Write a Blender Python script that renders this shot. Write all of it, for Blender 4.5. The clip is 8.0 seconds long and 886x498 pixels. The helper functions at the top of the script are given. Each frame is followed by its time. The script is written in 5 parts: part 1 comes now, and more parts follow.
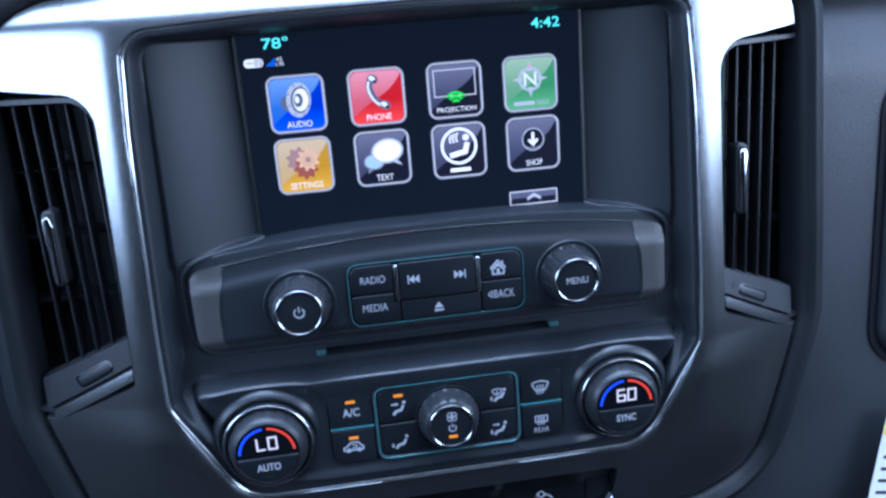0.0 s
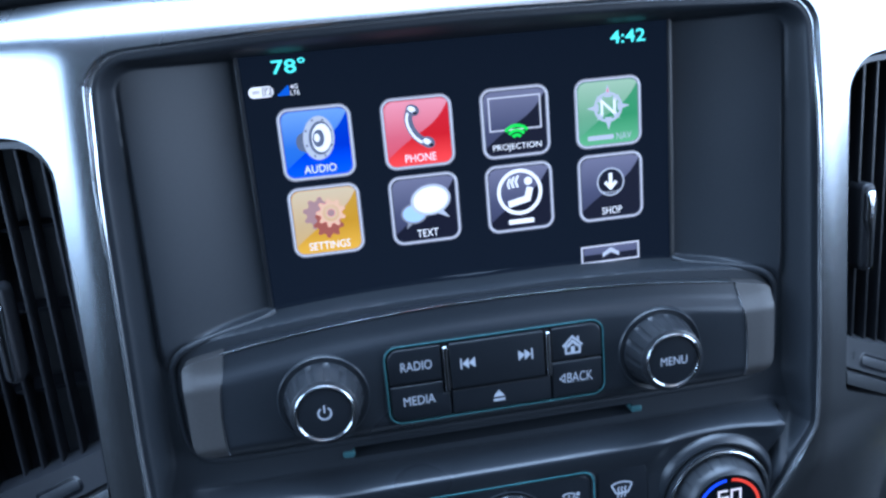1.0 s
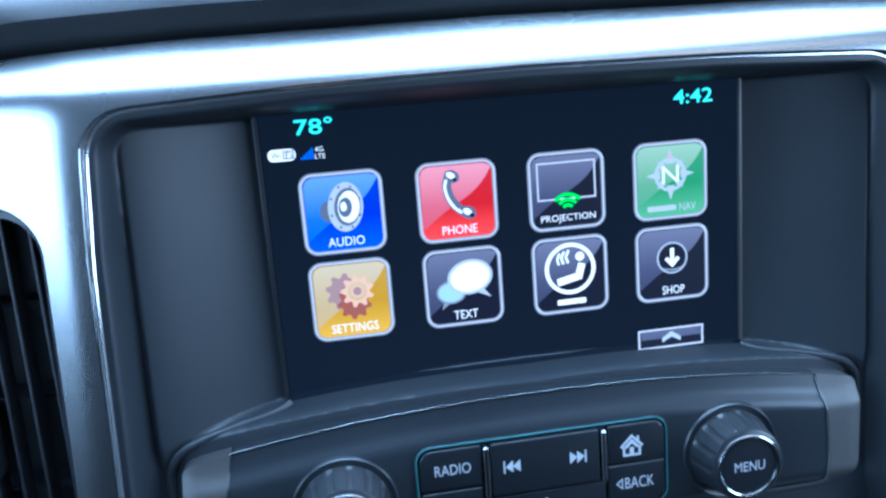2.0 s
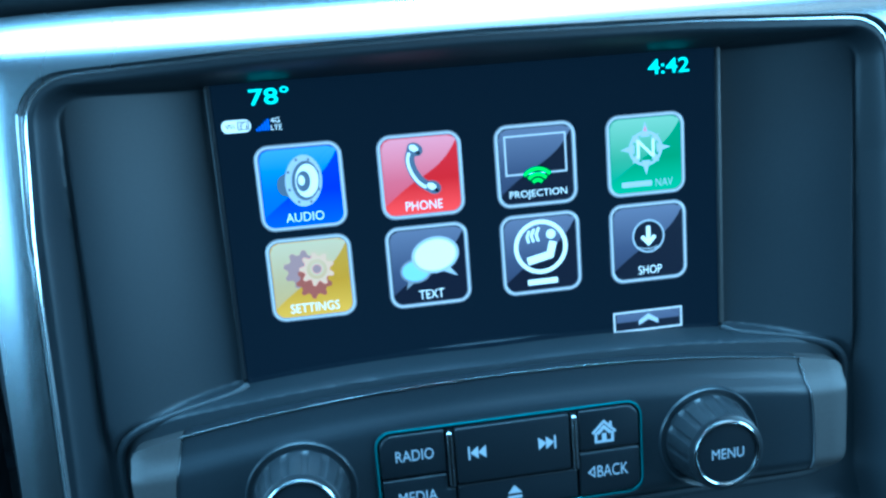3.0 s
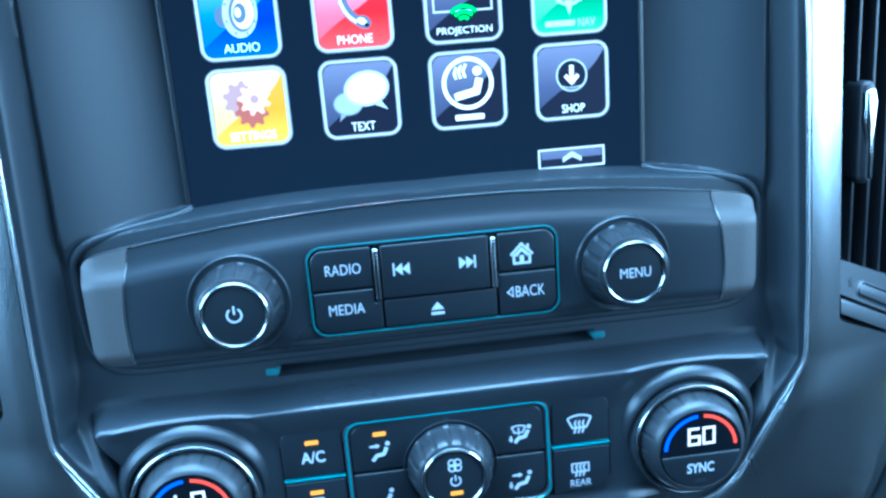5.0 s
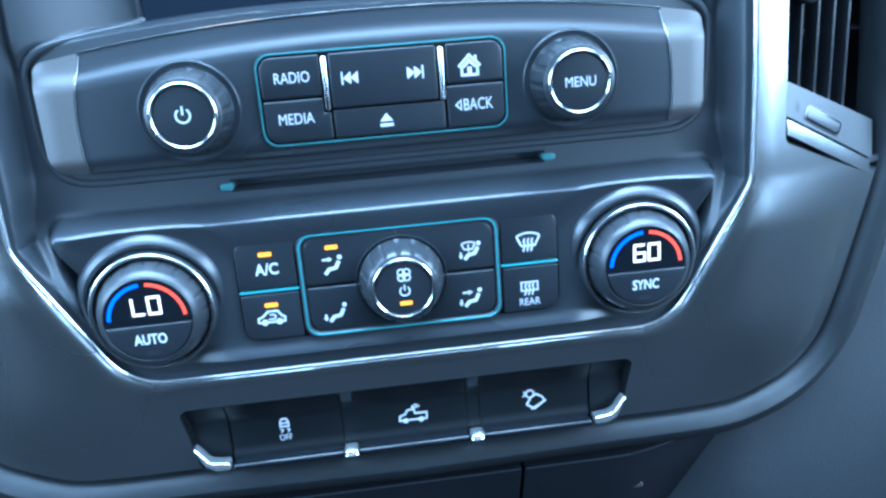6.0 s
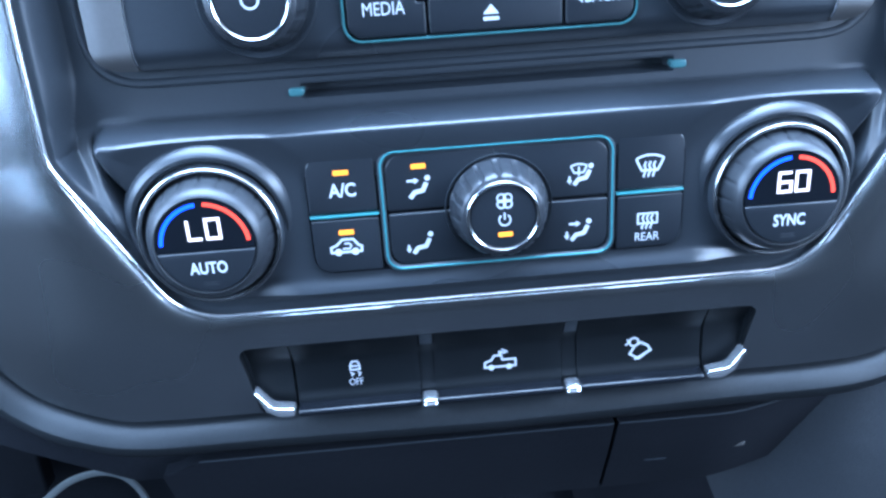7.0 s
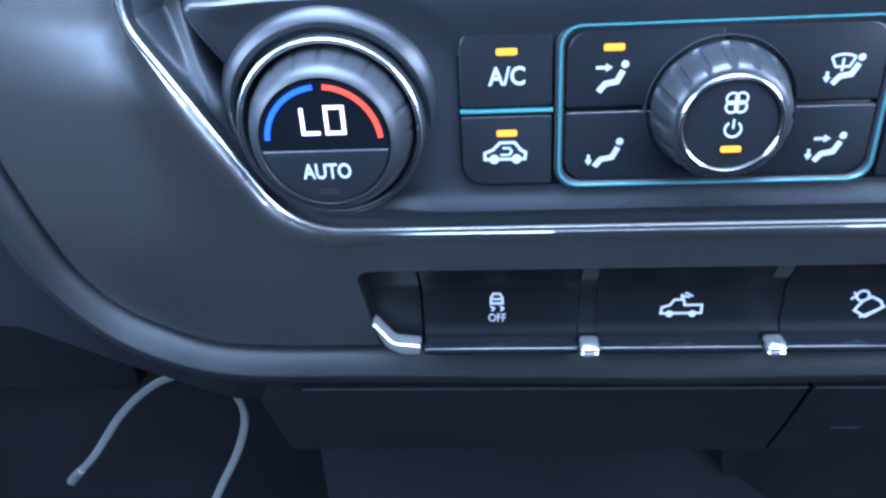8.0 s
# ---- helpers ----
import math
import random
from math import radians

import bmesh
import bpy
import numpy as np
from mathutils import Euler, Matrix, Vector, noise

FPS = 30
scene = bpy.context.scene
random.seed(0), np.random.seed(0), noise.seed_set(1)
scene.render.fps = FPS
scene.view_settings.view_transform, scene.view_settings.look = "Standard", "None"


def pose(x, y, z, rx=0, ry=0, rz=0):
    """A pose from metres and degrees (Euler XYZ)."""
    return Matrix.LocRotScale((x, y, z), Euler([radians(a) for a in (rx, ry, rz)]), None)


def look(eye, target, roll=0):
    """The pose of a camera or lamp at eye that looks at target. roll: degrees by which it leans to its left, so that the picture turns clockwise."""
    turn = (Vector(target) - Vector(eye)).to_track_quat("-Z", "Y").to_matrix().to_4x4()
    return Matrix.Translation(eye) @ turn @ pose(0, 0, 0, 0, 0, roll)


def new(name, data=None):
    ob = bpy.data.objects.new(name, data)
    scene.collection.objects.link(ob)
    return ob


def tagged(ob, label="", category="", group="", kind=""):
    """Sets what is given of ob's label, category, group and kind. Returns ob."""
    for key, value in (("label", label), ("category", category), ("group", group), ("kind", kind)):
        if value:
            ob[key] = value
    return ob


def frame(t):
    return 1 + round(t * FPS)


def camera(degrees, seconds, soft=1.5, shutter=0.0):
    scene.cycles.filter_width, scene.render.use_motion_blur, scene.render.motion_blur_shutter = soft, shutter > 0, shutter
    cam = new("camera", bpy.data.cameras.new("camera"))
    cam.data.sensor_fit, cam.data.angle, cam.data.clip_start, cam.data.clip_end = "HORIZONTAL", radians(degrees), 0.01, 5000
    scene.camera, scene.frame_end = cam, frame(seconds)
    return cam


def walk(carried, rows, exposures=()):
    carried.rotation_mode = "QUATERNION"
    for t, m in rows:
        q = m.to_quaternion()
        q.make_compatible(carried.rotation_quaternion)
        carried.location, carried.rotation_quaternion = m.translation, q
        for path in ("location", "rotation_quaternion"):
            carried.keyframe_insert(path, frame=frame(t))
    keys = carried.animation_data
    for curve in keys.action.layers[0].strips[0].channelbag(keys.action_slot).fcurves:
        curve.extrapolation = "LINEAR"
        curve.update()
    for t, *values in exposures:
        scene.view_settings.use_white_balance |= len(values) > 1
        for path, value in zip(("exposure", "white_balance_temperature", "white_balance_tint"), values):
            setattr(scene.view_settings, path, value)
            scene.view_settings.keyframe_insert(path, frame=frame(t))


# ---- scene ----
cam = camera(58.0, 8.0, soft=2.6)
PATH = [
    (0, (-0.04277, -0.06436, 0.93670), (0.01387, 0.41543, 0.80789), -4.643),
    (0.5, (-0.02167, -0.03348, 0.95847), (0.05097, 0.44350, 0.82730), -4.891),
    (1, (-0.06244, 0.03268, 0.94442), (0.00722, 0.51139, 0.81800), -5.101),
    (1.5, (-0.07091, 0.06531, 0.94832), (0.00172, 0.54846, 0.84209), -4.611),
    (3, (-0.05071, 0.08323, 0.93437), (0.01174, 0.57057, 0.84167), -4.633),
    (3.5, (-0.03694, 0.05231, 0.91440), (0.02282, 0.53776, 0.81066), -4.636),
    (4, (-0.02780, 0.05372, 0.90140), (0.03108, 0.53676, 0.78648), -4.465),
    (4.2, (-0.02960, 0.05907, 0.90070), (0.02969, 0.53994, 0.77723), -4.661),
    (5.3, (-0.02191, 0.03929, 0.87735), (0.02367, 0.52269, 0.75797), -4.402),
    (5.5, (-0.01996, 0.02975, 0.85905), (0.02651, 0.51027, 0.72888), -4.277),
    (6, (-0.01100, 0.03014, 0.83922), (0.03357, 0.50589, 0.69197), -4.394),
    (6.5, (-0.01698, 0.03480, 0.83459), (0.02331, 0.50412, 0.66692), -4.314),
    (7, (-0.03154, 0.07684, 0.82338), (-0.01102, 0.54058, 0.63755), -3.815),
    (7.5, (-0.04819, 0.12970, 0.80326), (-0.06835, 0.57867, 0.58414), -3.488),
    (8, (-0.05395, 0.14197, 0.80587), (-0.09225, 0.57441, 0.55783), -3.505),
]
EXPOSURES = [
    (0.0, -0.72, 5400, 18), (0.5, -0.74, 5850, 19), (1.0, -0.64, 5450, 13), (1.7, -0.45, 5300, 12), (2.8, -0.62, 4000, -22), (3.5, 0.1, 4300, -13),
    (4.0, 0.33, 4550, -3), (5.5, 0.45, 4150, -11), (6.0, 0.98, 4850, 0), (6.5, 1.05, 5100, 7), (7.0, 1.0, 5200, 12), (7.5, 0.62, 5250, 7), (8.0, 0.87, 5450, 17),
]
# the stack leans back from the seats: places in this file are given along the leaning panel, turned about this axis
AXIS = Matrix.Translation((0, 0.34, 0.83))
LEANING = AXIS @ Matrix.Rotation(radians(-12), 4, "X") @ AXIS.inverted()
walk(cam, [(t, LEANING @ look(eye, target, roll)) for t, eye, target, roll in PATH], EXPOSURES)

# ---------------------------------------------------------------- light
world = bpy.data.worlds.new("overcast_sky")
world.use_nodes = True
scene.world = world
wn = world.node_tree
sky = wn.nodes.new("ShaderNodeTexSky")
sky.sky_type, sky.sun_disc = "NISHITA", False
sky.sun_elevation, sky.sun_rotation = radians(38), radians(150)
sky.air_density, sky.dust_density = 1.0, 2.5
wn.nodes["Background"].inputs["Strength"].default_value = 0.12
wn.links.new(sky.outputs[0], wn.nodes["Background"].inputs["Color"])

sun = new("sun", bpy.data.lights.new("sun", "SUN"))
sun.data.energy, sun.data.angle, sun.data.color = 1.2, radians(12), (1.0, 0.95, 0.88)
sun.matrix_world = look((1.2, 2.0, 2.2), (0, 0.3, 0.8))


def window_light(name, eye, target, w, h, watts, color, spread=180):
    lamp = new(name, bpy.data.lights.new(name, "AREA"))
    lamp.data.shape, lamp.data.size, lamp.data.size_y = "RECTANGLE", w, h
    lamp.data.energy, lamp.data.color, lamp.data.spread = watts, color, radians(spread)
    lamp.matrix_world = look(eye, target)
    return lamp


SKYBLUE = (0.62, 0.80, 1.0)
window_light("windshield_light", (0, 0.35, 1.20), (0, -0.04, 0.28), 1.46, 0.95, 48.0, SKYBLUE, 105)
window_light("driver_window_light", (-0.812, -0.08, 1.10), (0.0, 0.16, 0.92), 0.84, 0.42, 12.0, SKYBLUE)
window_light("passenger_window_light", (0.812, -0.08, 1.10), (0.0, 0.16, 0.92), 0.84, 0.42, 16.0, (0.68, 0.83, 1.0))

# ---------------------------------------------------------------- materials


def material(name, color, rough=0.5, metal=0.0, grain=0.0, grain_scale=900.0, var=0.15, emit=None, strength=0.0,
             coat=0.0, rough_var=0.08, spec=0.5, cells=False, smudge=0.0):
    """A plastic, paint or metal with fine relief, patches of wear and two scales of variation."""
    m = bpy.data.materials.new(name)
    m.use_nodes = True
    nt = m.node_tree
    n, l = nt.nodes, nt.links
    p = n["Principled BSDF"]
    p.inputs["Metallic"].default_value = metal
    p.inputs["Specular IOR Level"].default_value = spec
    p.inputs["Coat Weight"].default_value = coat
    p.inputs["Coat Roughness"].default_value = 0.08
    co = n.new("ShaderNodeTexCoord")
    big = n.new("ShaderNodeTexNoise")
    big.inputs["Scale"].default_value, big.inputs["Detail"].default_value = 14.0, 1.0
    l.new(co.outputs["Object"], big.inputs["Vector"])
    fine = n.new("ShaderNodeTexNoise")
    fine.inputs["Scale"].default_value, fine.inputs["Detail"].default_value = grain_scale * 0.4, 1.0
    l.new(co.outputs["Object"], fine.inputs["Vector"])
    mixed = n.new("ShaderNodeMath")
    mixed.operation = "ADD"
    l.new(fine.outputs["Fac"], mixed.inputs[0])
    l.new(big.outputs["Fac"], mixed.inputs[1])
    ramp = n.new("ShaderNodeMapRange")
    ramp.inputs["From Min"].default_value, ramp.inputs["From Max"].default_value = 0.5, 1.5
    ramp.inputs["To Min"].default_value, ramp.inputs["To Max"].default_value = 1.0 - var, 1.0 + var
    l.new(mixed.outputs[0], ramp.inputs["Value"])
    tint = n.new("ShaderNodeMix")
    tint.data_type, tint.blend_type = "RGBA", "MULTIPLY"
    tint.inputs["Factor"].default_value = 1.0
    tint.inputs["A"].default_value = (*color, 1)
    l.new(ramp.outputs[0], tint.inputs["B"])
    l.new(tint.outputs["Result"], p.inputs["Base Color"])
    rr = n.new("ShaderNodeMapRange")
    rr.inputs["From Min"].default_value, rr.inputs["From Max"].default_value = 0.2, 0.8
    rr.inputs["To Min"].default_value, rr.inputs["To Max"].default_value = max(0.02, rough - rough_var), min(1, rough + rough_var + smudge)
    l.new(big.outputs["Fac"], rr.inputs["Value"])
    l.new(rr.outputs[0], p.inputs["Roughness"])
    if grain:
        bump = n.new("ShaderNodeBump")
        bump.inputs["Strength"].default_value, bump.inputs["Distance"].default_value = grain, 0.0004
        if cells:
            tex = n.new("ShaderNodeTexVoronoi")
            tex.inputs["Scale"].default_value = grain_scale
            l.new(co.outputs["Object"], tex.inputs["Vector"])
            l.new(tex.outputs["Distance"], bump.inputs["Height"])
        else:
            tex = n.new("ShaderNodeTexNoise")
            tex.inputs["Scale"].default_value, tex.inputs["Detail"].default_value = grain_scale, 2.0
            l.new(co.outputs["Object"], tex.inputs["Vector"])
            l.new(tex.outputs["Fac"], bump.inputs["Height"])
        l.new(bump.outputs[0], p.inputs["Normal"])
    if emit:
        p.inputs["Emission Color"].default_value = (*emit, 1)
        p.inputs["Emission Strength"].default_value = strength
    return m


def glow_tile(name, low, mid, high, strength):
    """A lit tile face that runs from one colour at its foot through another to a third at its top; rows of tiles are 32.2 mm apart."""
    m = glow(name, mid, strength)
    n, l, p = m.node_tree.nodes, m.node_tree.links, m.node_tree.nodes["Principled BSDF"]
    co, sep = n.new("ShaderNodeTexCoord"), n.new("ShaderNodeSeparateXYZ")
    l.new(co.outputs["Object"], sep.inputs[0])
    a, b, c = n.new("ShaderNodeMath"), n.new("ShaderNodeMath"), n.new("ShaderNodeValToRGB")
    a.operation, b.operation = "MULTIPLY_ADD", "FRACT"
    a.inputs[1].default_value, a.inputs[2].default_value = 1 / 0.0322, -0.8612 / 0.0322
    l.new(sep.outputs["Z"], a.inputs[0])
    l.new(a.outputs[0], b.inputs[0])
    l.new(b.outputs[0], c.inputs["Fac"])
    e = c.color_ramp.elements
    e[0].position, e[0].color = 0.06, (*low, 1)
    e[1].position, e[1].color = 0.92, (*high, 1)
    k = e.new(0.42)
    k.color = (*mid, 1)
    l.new(c.outputs[0], p.inputs["Emission Color"])
    return m


def glow(name, color, strength, rough=0.25):
    """A lit piece of a screen, lamp or light guide."""
    return material(name, tuple(0.25 * c for c in color), rough, emit=color, strength=strength, var=0.05)


SILVER = material("satin_silver_paint", (0.37, 0.39, 0.405), 0.25, 0.98, grain=0.03, grain_scale=2500, var=0.04, rough_var=0.02, smudge=0.02)
CAP_SILVER = material("brushed_silver_plastic", (0.085, 0.083, 0.082), 0.48, 0.5, grain=0.08, grain_scale=1800, var=0.08)
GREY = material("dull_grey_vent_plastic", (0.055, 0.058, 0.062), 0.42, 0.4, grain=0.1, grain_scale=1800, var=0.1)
CHARCOAL = material("charcoal_moulded_plastic", (0.019, 0.023, 0.028), 0.47, grain=0.10, grain_scale=2200, var=0.12, rough_var=0.03, smudge=0.03)
FACE = material("satin_black_faceplate", (0.018, 0.021, 0.025), 0.27, spec=0.5, grain=0.05, grain_scale=2600, var=0.12, rough_var=0.03, smudge=0.05)
BUTTON = material("soft_black_button_plastic", (0.010, 0.012, 0.015), 0.32, spec=0.4, grain=0.05, grain_scale=2600, var=0.15, rough_var=0.04, smudge=0.05)
ROCKER = material("satin_black_switch_plastic", (0.004, 0.005, 0.006), 0.55, spec=0.12, grain=0.05, grain_scale=2600, var=0.15)
RUBBER = material("dark_grey_knob_rubber", (0.018, 0.020, 0.023), 0.34, grain=0.12, grain_scale=2000, var=0.15)
GLOSS = material("gloss_black_glass", (0.004, 0.005, 0.007), 0.07, spec=0.5, var=0.1, rough_var=0.03, smudge=0.12)
LCD = material("backlit_black_lcd_glass", (0.004, 0.005, 0.007), 0.05, var=0.1, rough_var=0.01, smudge=0.03, emit=(0.30, 0.52, 1.0), strength=0.026)
PIANO = material("gloss_black_plastic", (0.006, 0.007, 0.009), 0.14, var=0.2, rough_var=0.03, smudge=0.06)
CLIP = material("worn_bright_chrome", (0.78, 0.80, 0.82), 0.22, 0.92, var=0.06)
CHROME = material("bright_chrome", (0.80, 0.82, 0.84), 0.10, 1.0, var=0.05)
SATIN_CHROME = material("satin_chrome", (0.62, 0.64, 0.66), 0.20, 1.0, var=0.06)
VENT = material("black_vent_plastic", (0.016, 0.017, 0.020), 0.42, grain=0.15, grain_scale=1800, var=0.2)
VINYL = material("charcoal_dash_vinyl", (0.034, 0.038, 0.043), 0.44, grain=0.3, grain_scale=1300, var=0.15, cells=True)
SOFT = material("padded_black_dash_skin", (0.014, 0.016, 0.018), 0.5, spec=0.22, grain=0.15, grain_scale=1600, var=0.2, cells=True)
# Set darker than the plastic itself: deep shade is put into the colour.
DARK = material("shade_darkened_plastic", (0.009, 0.010, 0.013), 0.6, spec=0.18, grain=0.3, grain_scale=900, var=0.25)
STRAP = material("pale_grey_cable_sheath", (0.13, 0.14, 0.14), 0.38, grain=0.1, var=0.1)
PRINT = material("backlit_white_legend", (0.36, 0.38, 0.42), 0.5, emit=(0.8, 0.88, 1.0), strength=0.07, var=0.05)
PAPER = material("white_paper_label", (0.78, 0.78, 0.76), 0.7, var=0.04)
YELLOW = material("yellow_printed_band", (0.85, 0.68, 0.05), 0.6, var=0.05)
INK = material("black_print", (0.03, 0.03, 0.03), 0.6)
CLOTH = material("grey_headliner_cloth", (0.16, 0.16, 0.16), 0.9, grain=0.5, grain_scale=600, var=0.1)
TRIM_DARK = material("dark_grey_door_panel_plastic", (0.035, 0.034, 0.034), 0.6, grain=0.3, grain_scale=900, var=0.1)
# Near black: the shade of the absent seats is put into its colour.
CARPET = material("shade_darkened_carpet", (0.009, 0.009, 0.010), 0.95, spec=0.05, grain=0.8, grain_scale=400, var=0.3)
TEAL = material("teal_light_guide", (0.06, 0.20, 0.22), 0.2, 0.3, emit=(0.14, 0.60, 0.60), strength=0.035, var=0.05)
TEAL_DIM = material("dim_teal_light_guide", (0.05, 0.13, 0.14), 0.2, 0.3, emit=(0.16, 0.60, 0.62), strength=0.018, var=0.05)
PIP = material("pale_teal_plastic", (0.05, 0.13, 0.14), 0.3, var=0.1)
AMBER = glow("amber_indicator", (1.0, 0.34, 0.03), 1.2)
BLUE_ARC = glow("blue_light_arc", (0.03, 0.09, 1.0), 1.8)
RED_ARC = glow("red_light_arc", (1.0, 0.07, 0.04), 1.2)
DIGIT = glow("white_display_digits", (1.0, 0.93, 1.0), 1.1)
CYAN = glow("cyan_screen_text", (0.16, 0.95, 0.88), 1.83)
S_WHITE = glow("screen_white", (0.92, 0.95, 1.0), 1.67)
S_PALE = glow("screen_pale_grey", (0.55, 0.60, 0.70), 1.33)
S_RIM = glow("screen_silver_rim", (0.62, 0.64, 0.72), 1.5)
S_EDGE = glow("screen_dull_silver_rim", (0.26, 0.28, 0.34), 1.5)
S_BLUE = glow_tile("screen_blue", (0.02, 0.12, 0.95), (0.003, 0.035, 0.5), (0.006, 0.06, 0.5), 1.6)
S_BLUE2 = glow_tile("screen_light_blue", (0.02, 0.12, 0.60), (0.04, 0.17, 0.62), (0.22, 0.42, 0.76), 1.5)
S_RED = glow_tile("screen_red", (0.95, 0.07, 0.07), (0.55, 0.012, 0.02), (0.6, 0.02, 0.04), 1.7)
S_RED2 = glow_tile("screen_pink", (0.62, 0.06, 0.09), (0.62, 0.12, 0.17), (0.82, 0.34, 0.42), 1.7)
S_GREEN = glow_tile("screen_green", (0.16, 0.50, 0.25), (0.05, 0.30, 0.12), (0.08, 0.34, 0.16), 1.45)
S_GREEN2 = glow_tile("screen_pale_green", (0.1, 0.38, 0.20), (0.17, 0.40, 0.23), (0.44, 0.62, 0.46), 1.45)
S_GOLD = glow_tile("screen_gold", (0.92, 0.50, 0.06), (0.60, 0.30, 0.02), (0.60, 0.34, 0.05), 1.4)
S_GOLD2 = glow_tile("screen_pale_gold", (0.68, 0.42, 0.14), (0.62, 0.44, 0.22), (0.74, 0.60, 0.42), 1.4)
S_NIGHT = glow("screen_near_black", (0.012, 0.014, 0.028), 1.33)
S_SLATE = glow_tile("screen_slate", (0.035, 0.038, 0.075), (0.07, 0.078, 0.14), (0.19, 0.20, 0.30), 1.6)
S_LIME = glow("screen_lime", (0.05, 0.75, 0.08), 1.67)
S_MAROON = glow("screen_brick_red", (0.36, 0.10, 0.075), 1.5)
S_MAUVE = glow("screen_mauve", (0.40, 0.24, 0.24), 1.5)
S_PEACH = glow("screen_peach", (0.86, 0.50, 0.34), 1.5)
S_SKY = glow("screen_sky_blue", (0.42, 0.62, 0.85), 1.5)
S_STEEL = glow("screen_steel", (0.14, 0.17, 0.25), 1.33)
S_SIGNAL = glow("screen_signal_blue", (0.02, 0.14, 0.75), 1.67)

# ---------------------------------------------------------------- building helpers (millimetres in, metres out)
MM = 0.001


class Geo:
    """Collects vertices and faces, in millimetres: x to the right, y away from the seats, z up."""

    def __init__(self):
        self.v, self.f, self.k = [], [], 0

    def add(self, verts, faces):
        b = len(self.v)
        self.v += [tuple(p) for p in verts]
        self.f += [tuple(i + b for i in q) for q in faces]
        return self

    def prism(self, poly, y0, y1, bevel=0.0, segs=3):
        """An outline (x, z) run from y0 (front) to y1 (back), with a rounded front edge."""
        rings = []
        if bevel:
            for k in range(segs + 1):
                a = math.pi / 2 * k / segs
                rings.append((inset(poly, bevel * (1 - math.sin(a))), y0 + bevel * (1 - math.cos(a))))
        else:
            rings.append((poly, y0))
        rings.append((poly, y1))
        n, verts, faces = len(poly), [], []
        for ring, y in rings:
            verts += [(x, y, z) for x, z in ring]
        for r in range(len(rings) - 1):
            for i in range(n):
                j = (i + 1) % n
                faces.append((r * n + i, r * n + j, (r + 1) * n + j, (r + 1) * n + i))
        faces.append(tuple(range(n))[::-1])
        faces.append(tuple((len(rings) - 1) * n + i for i in range(n)))
        return self.add(verts, faces)

    def lathe(self, cx, cz, profile, n=96, radius=None):
        """A profile of (radius, y) turned about the axis along y through (cx, cz). The last ring is closed when its radius is small."""
        verts, faces = [], []
        for k, (r, y) in enumerate(profile):
            for i in range(n):
                a = 2 * math.pi * i / n
                q = radius(a, k, r) if radius else r
                verts.append((cx + q * math.cos(a), y, cz + q * math.sin(a)))
        for k in range(len(profile) - 1):
            for i in range(n):
                j = (i + 1) % n
                faces.append((k * n + i, (k + 1) * n + i, (k + 1) * n + j, k * n + j))
        faces.append(tuple(range(n)))
        faces.append(tuple((len(profile) - 1) * n + i for i in range(n))[::-1])
        return self.add(verts, faces)

    def torus(self, cx, cz, y, big, small, n=96, m=10, a0=0.0, a1=2 * math.pi):
        full = abs(a1 - a0 - 2 * math.pi) < 1e-6
        path = [(cx + big * math.cos(a0 + (a1 - a0) * i / n), y, cz + big * math.sin(a0 + (a1 - a0) * i / n)) for i in range(n if full else n + 1)]
        return self.tube(path, small, m, full)

    def tube(self, path, r, m=8, closed=False, flat=1.0):
        p = np.array(path, float)
        d = (np.roll(p, -1, 0) - np.roll(p, 1, 0)) if closed else np.gradient(p, axis=0)
        d /= np.linalg.norm(d, axis=1)[:, None]
        up = np.cross(d, (0, 1, 0))
        up /= np.maximum(np.linalg.norm(up, axis=1), 1e-9)[:, None]
        side = np.cross(d, up)
        verts = []
        for q, u, s in zip(p, up, side):
            verts += [tuple(q + r * (math.cos(2 * math.pi * j / m) * u + flat * math.sin(2 * math.pi * j / m) * s)) for j in range(m)]
        n, faces = len(p), []
        for i in range(n if closed else n - 1):
            for j in range(m):
                a, b = i * m, ((i + 1) % n) * m
                faces.append((a + j, a + (j + 1) % m, b + (j + 1) % m, b + j))
        if not closed:
            faces += [tuple(range(m))[::-1], tuple((n - 1) * m + j for j in range(m))]
        return self.add(verts, faces)

    # flat drawn shapes: every further one stands a hair prouder
    def flat(self, poly, y, h=0.12):
        self.k += 1
        return self.prism(poly, y - 0.012 * self.k, y + h)

    def disc(self, cx, cz, r, y, rz=None, n=28):
        return self.flat([(cx + r * math.cos(2 * math.pi * i / n), cz + (rz or r) * math.sin(2 * math.pi * i / n)) for i in range(n)], y)

    def stroke(self, pts, w, y, closed=False):
        """A line of width w with mitred joints."""
        p = [Vector(q) for q in pts]
        n = len(p)
        left, right = [], []
        for i in range(n):
            a = p[i] - p[i - 1] if i or closed else p[1] - p[0]
            b = p[(i + 1) % n] - p[i] if i < n - 1 or closed else a
            a, b = a.normalized(), b.normalized()
            t = (a + b)
            t = t.normalized() if t.length > 1e-6 else a
            nrm = Vector((-t.y, t.x))
            k = min(2.0, 1.0 / max(0.3, abs(nrm.dot(Vector((-a.y, a.x))))))
            left.append(p[i] + nrm * w / 2 * k)
            right.append(p[i] - nrm * w / 2 * k)
        self.k += 1
        y0 = y - 0.012 * self.k
        verts = [(q.x, y0, q.y) for q in left] + [(q.x, y0, q.y) for q in right] + [(q.x, y + 0.12, q.y) for q in left] + [(q.x, y + 0.12, q.y) for q in right]
        faces = []
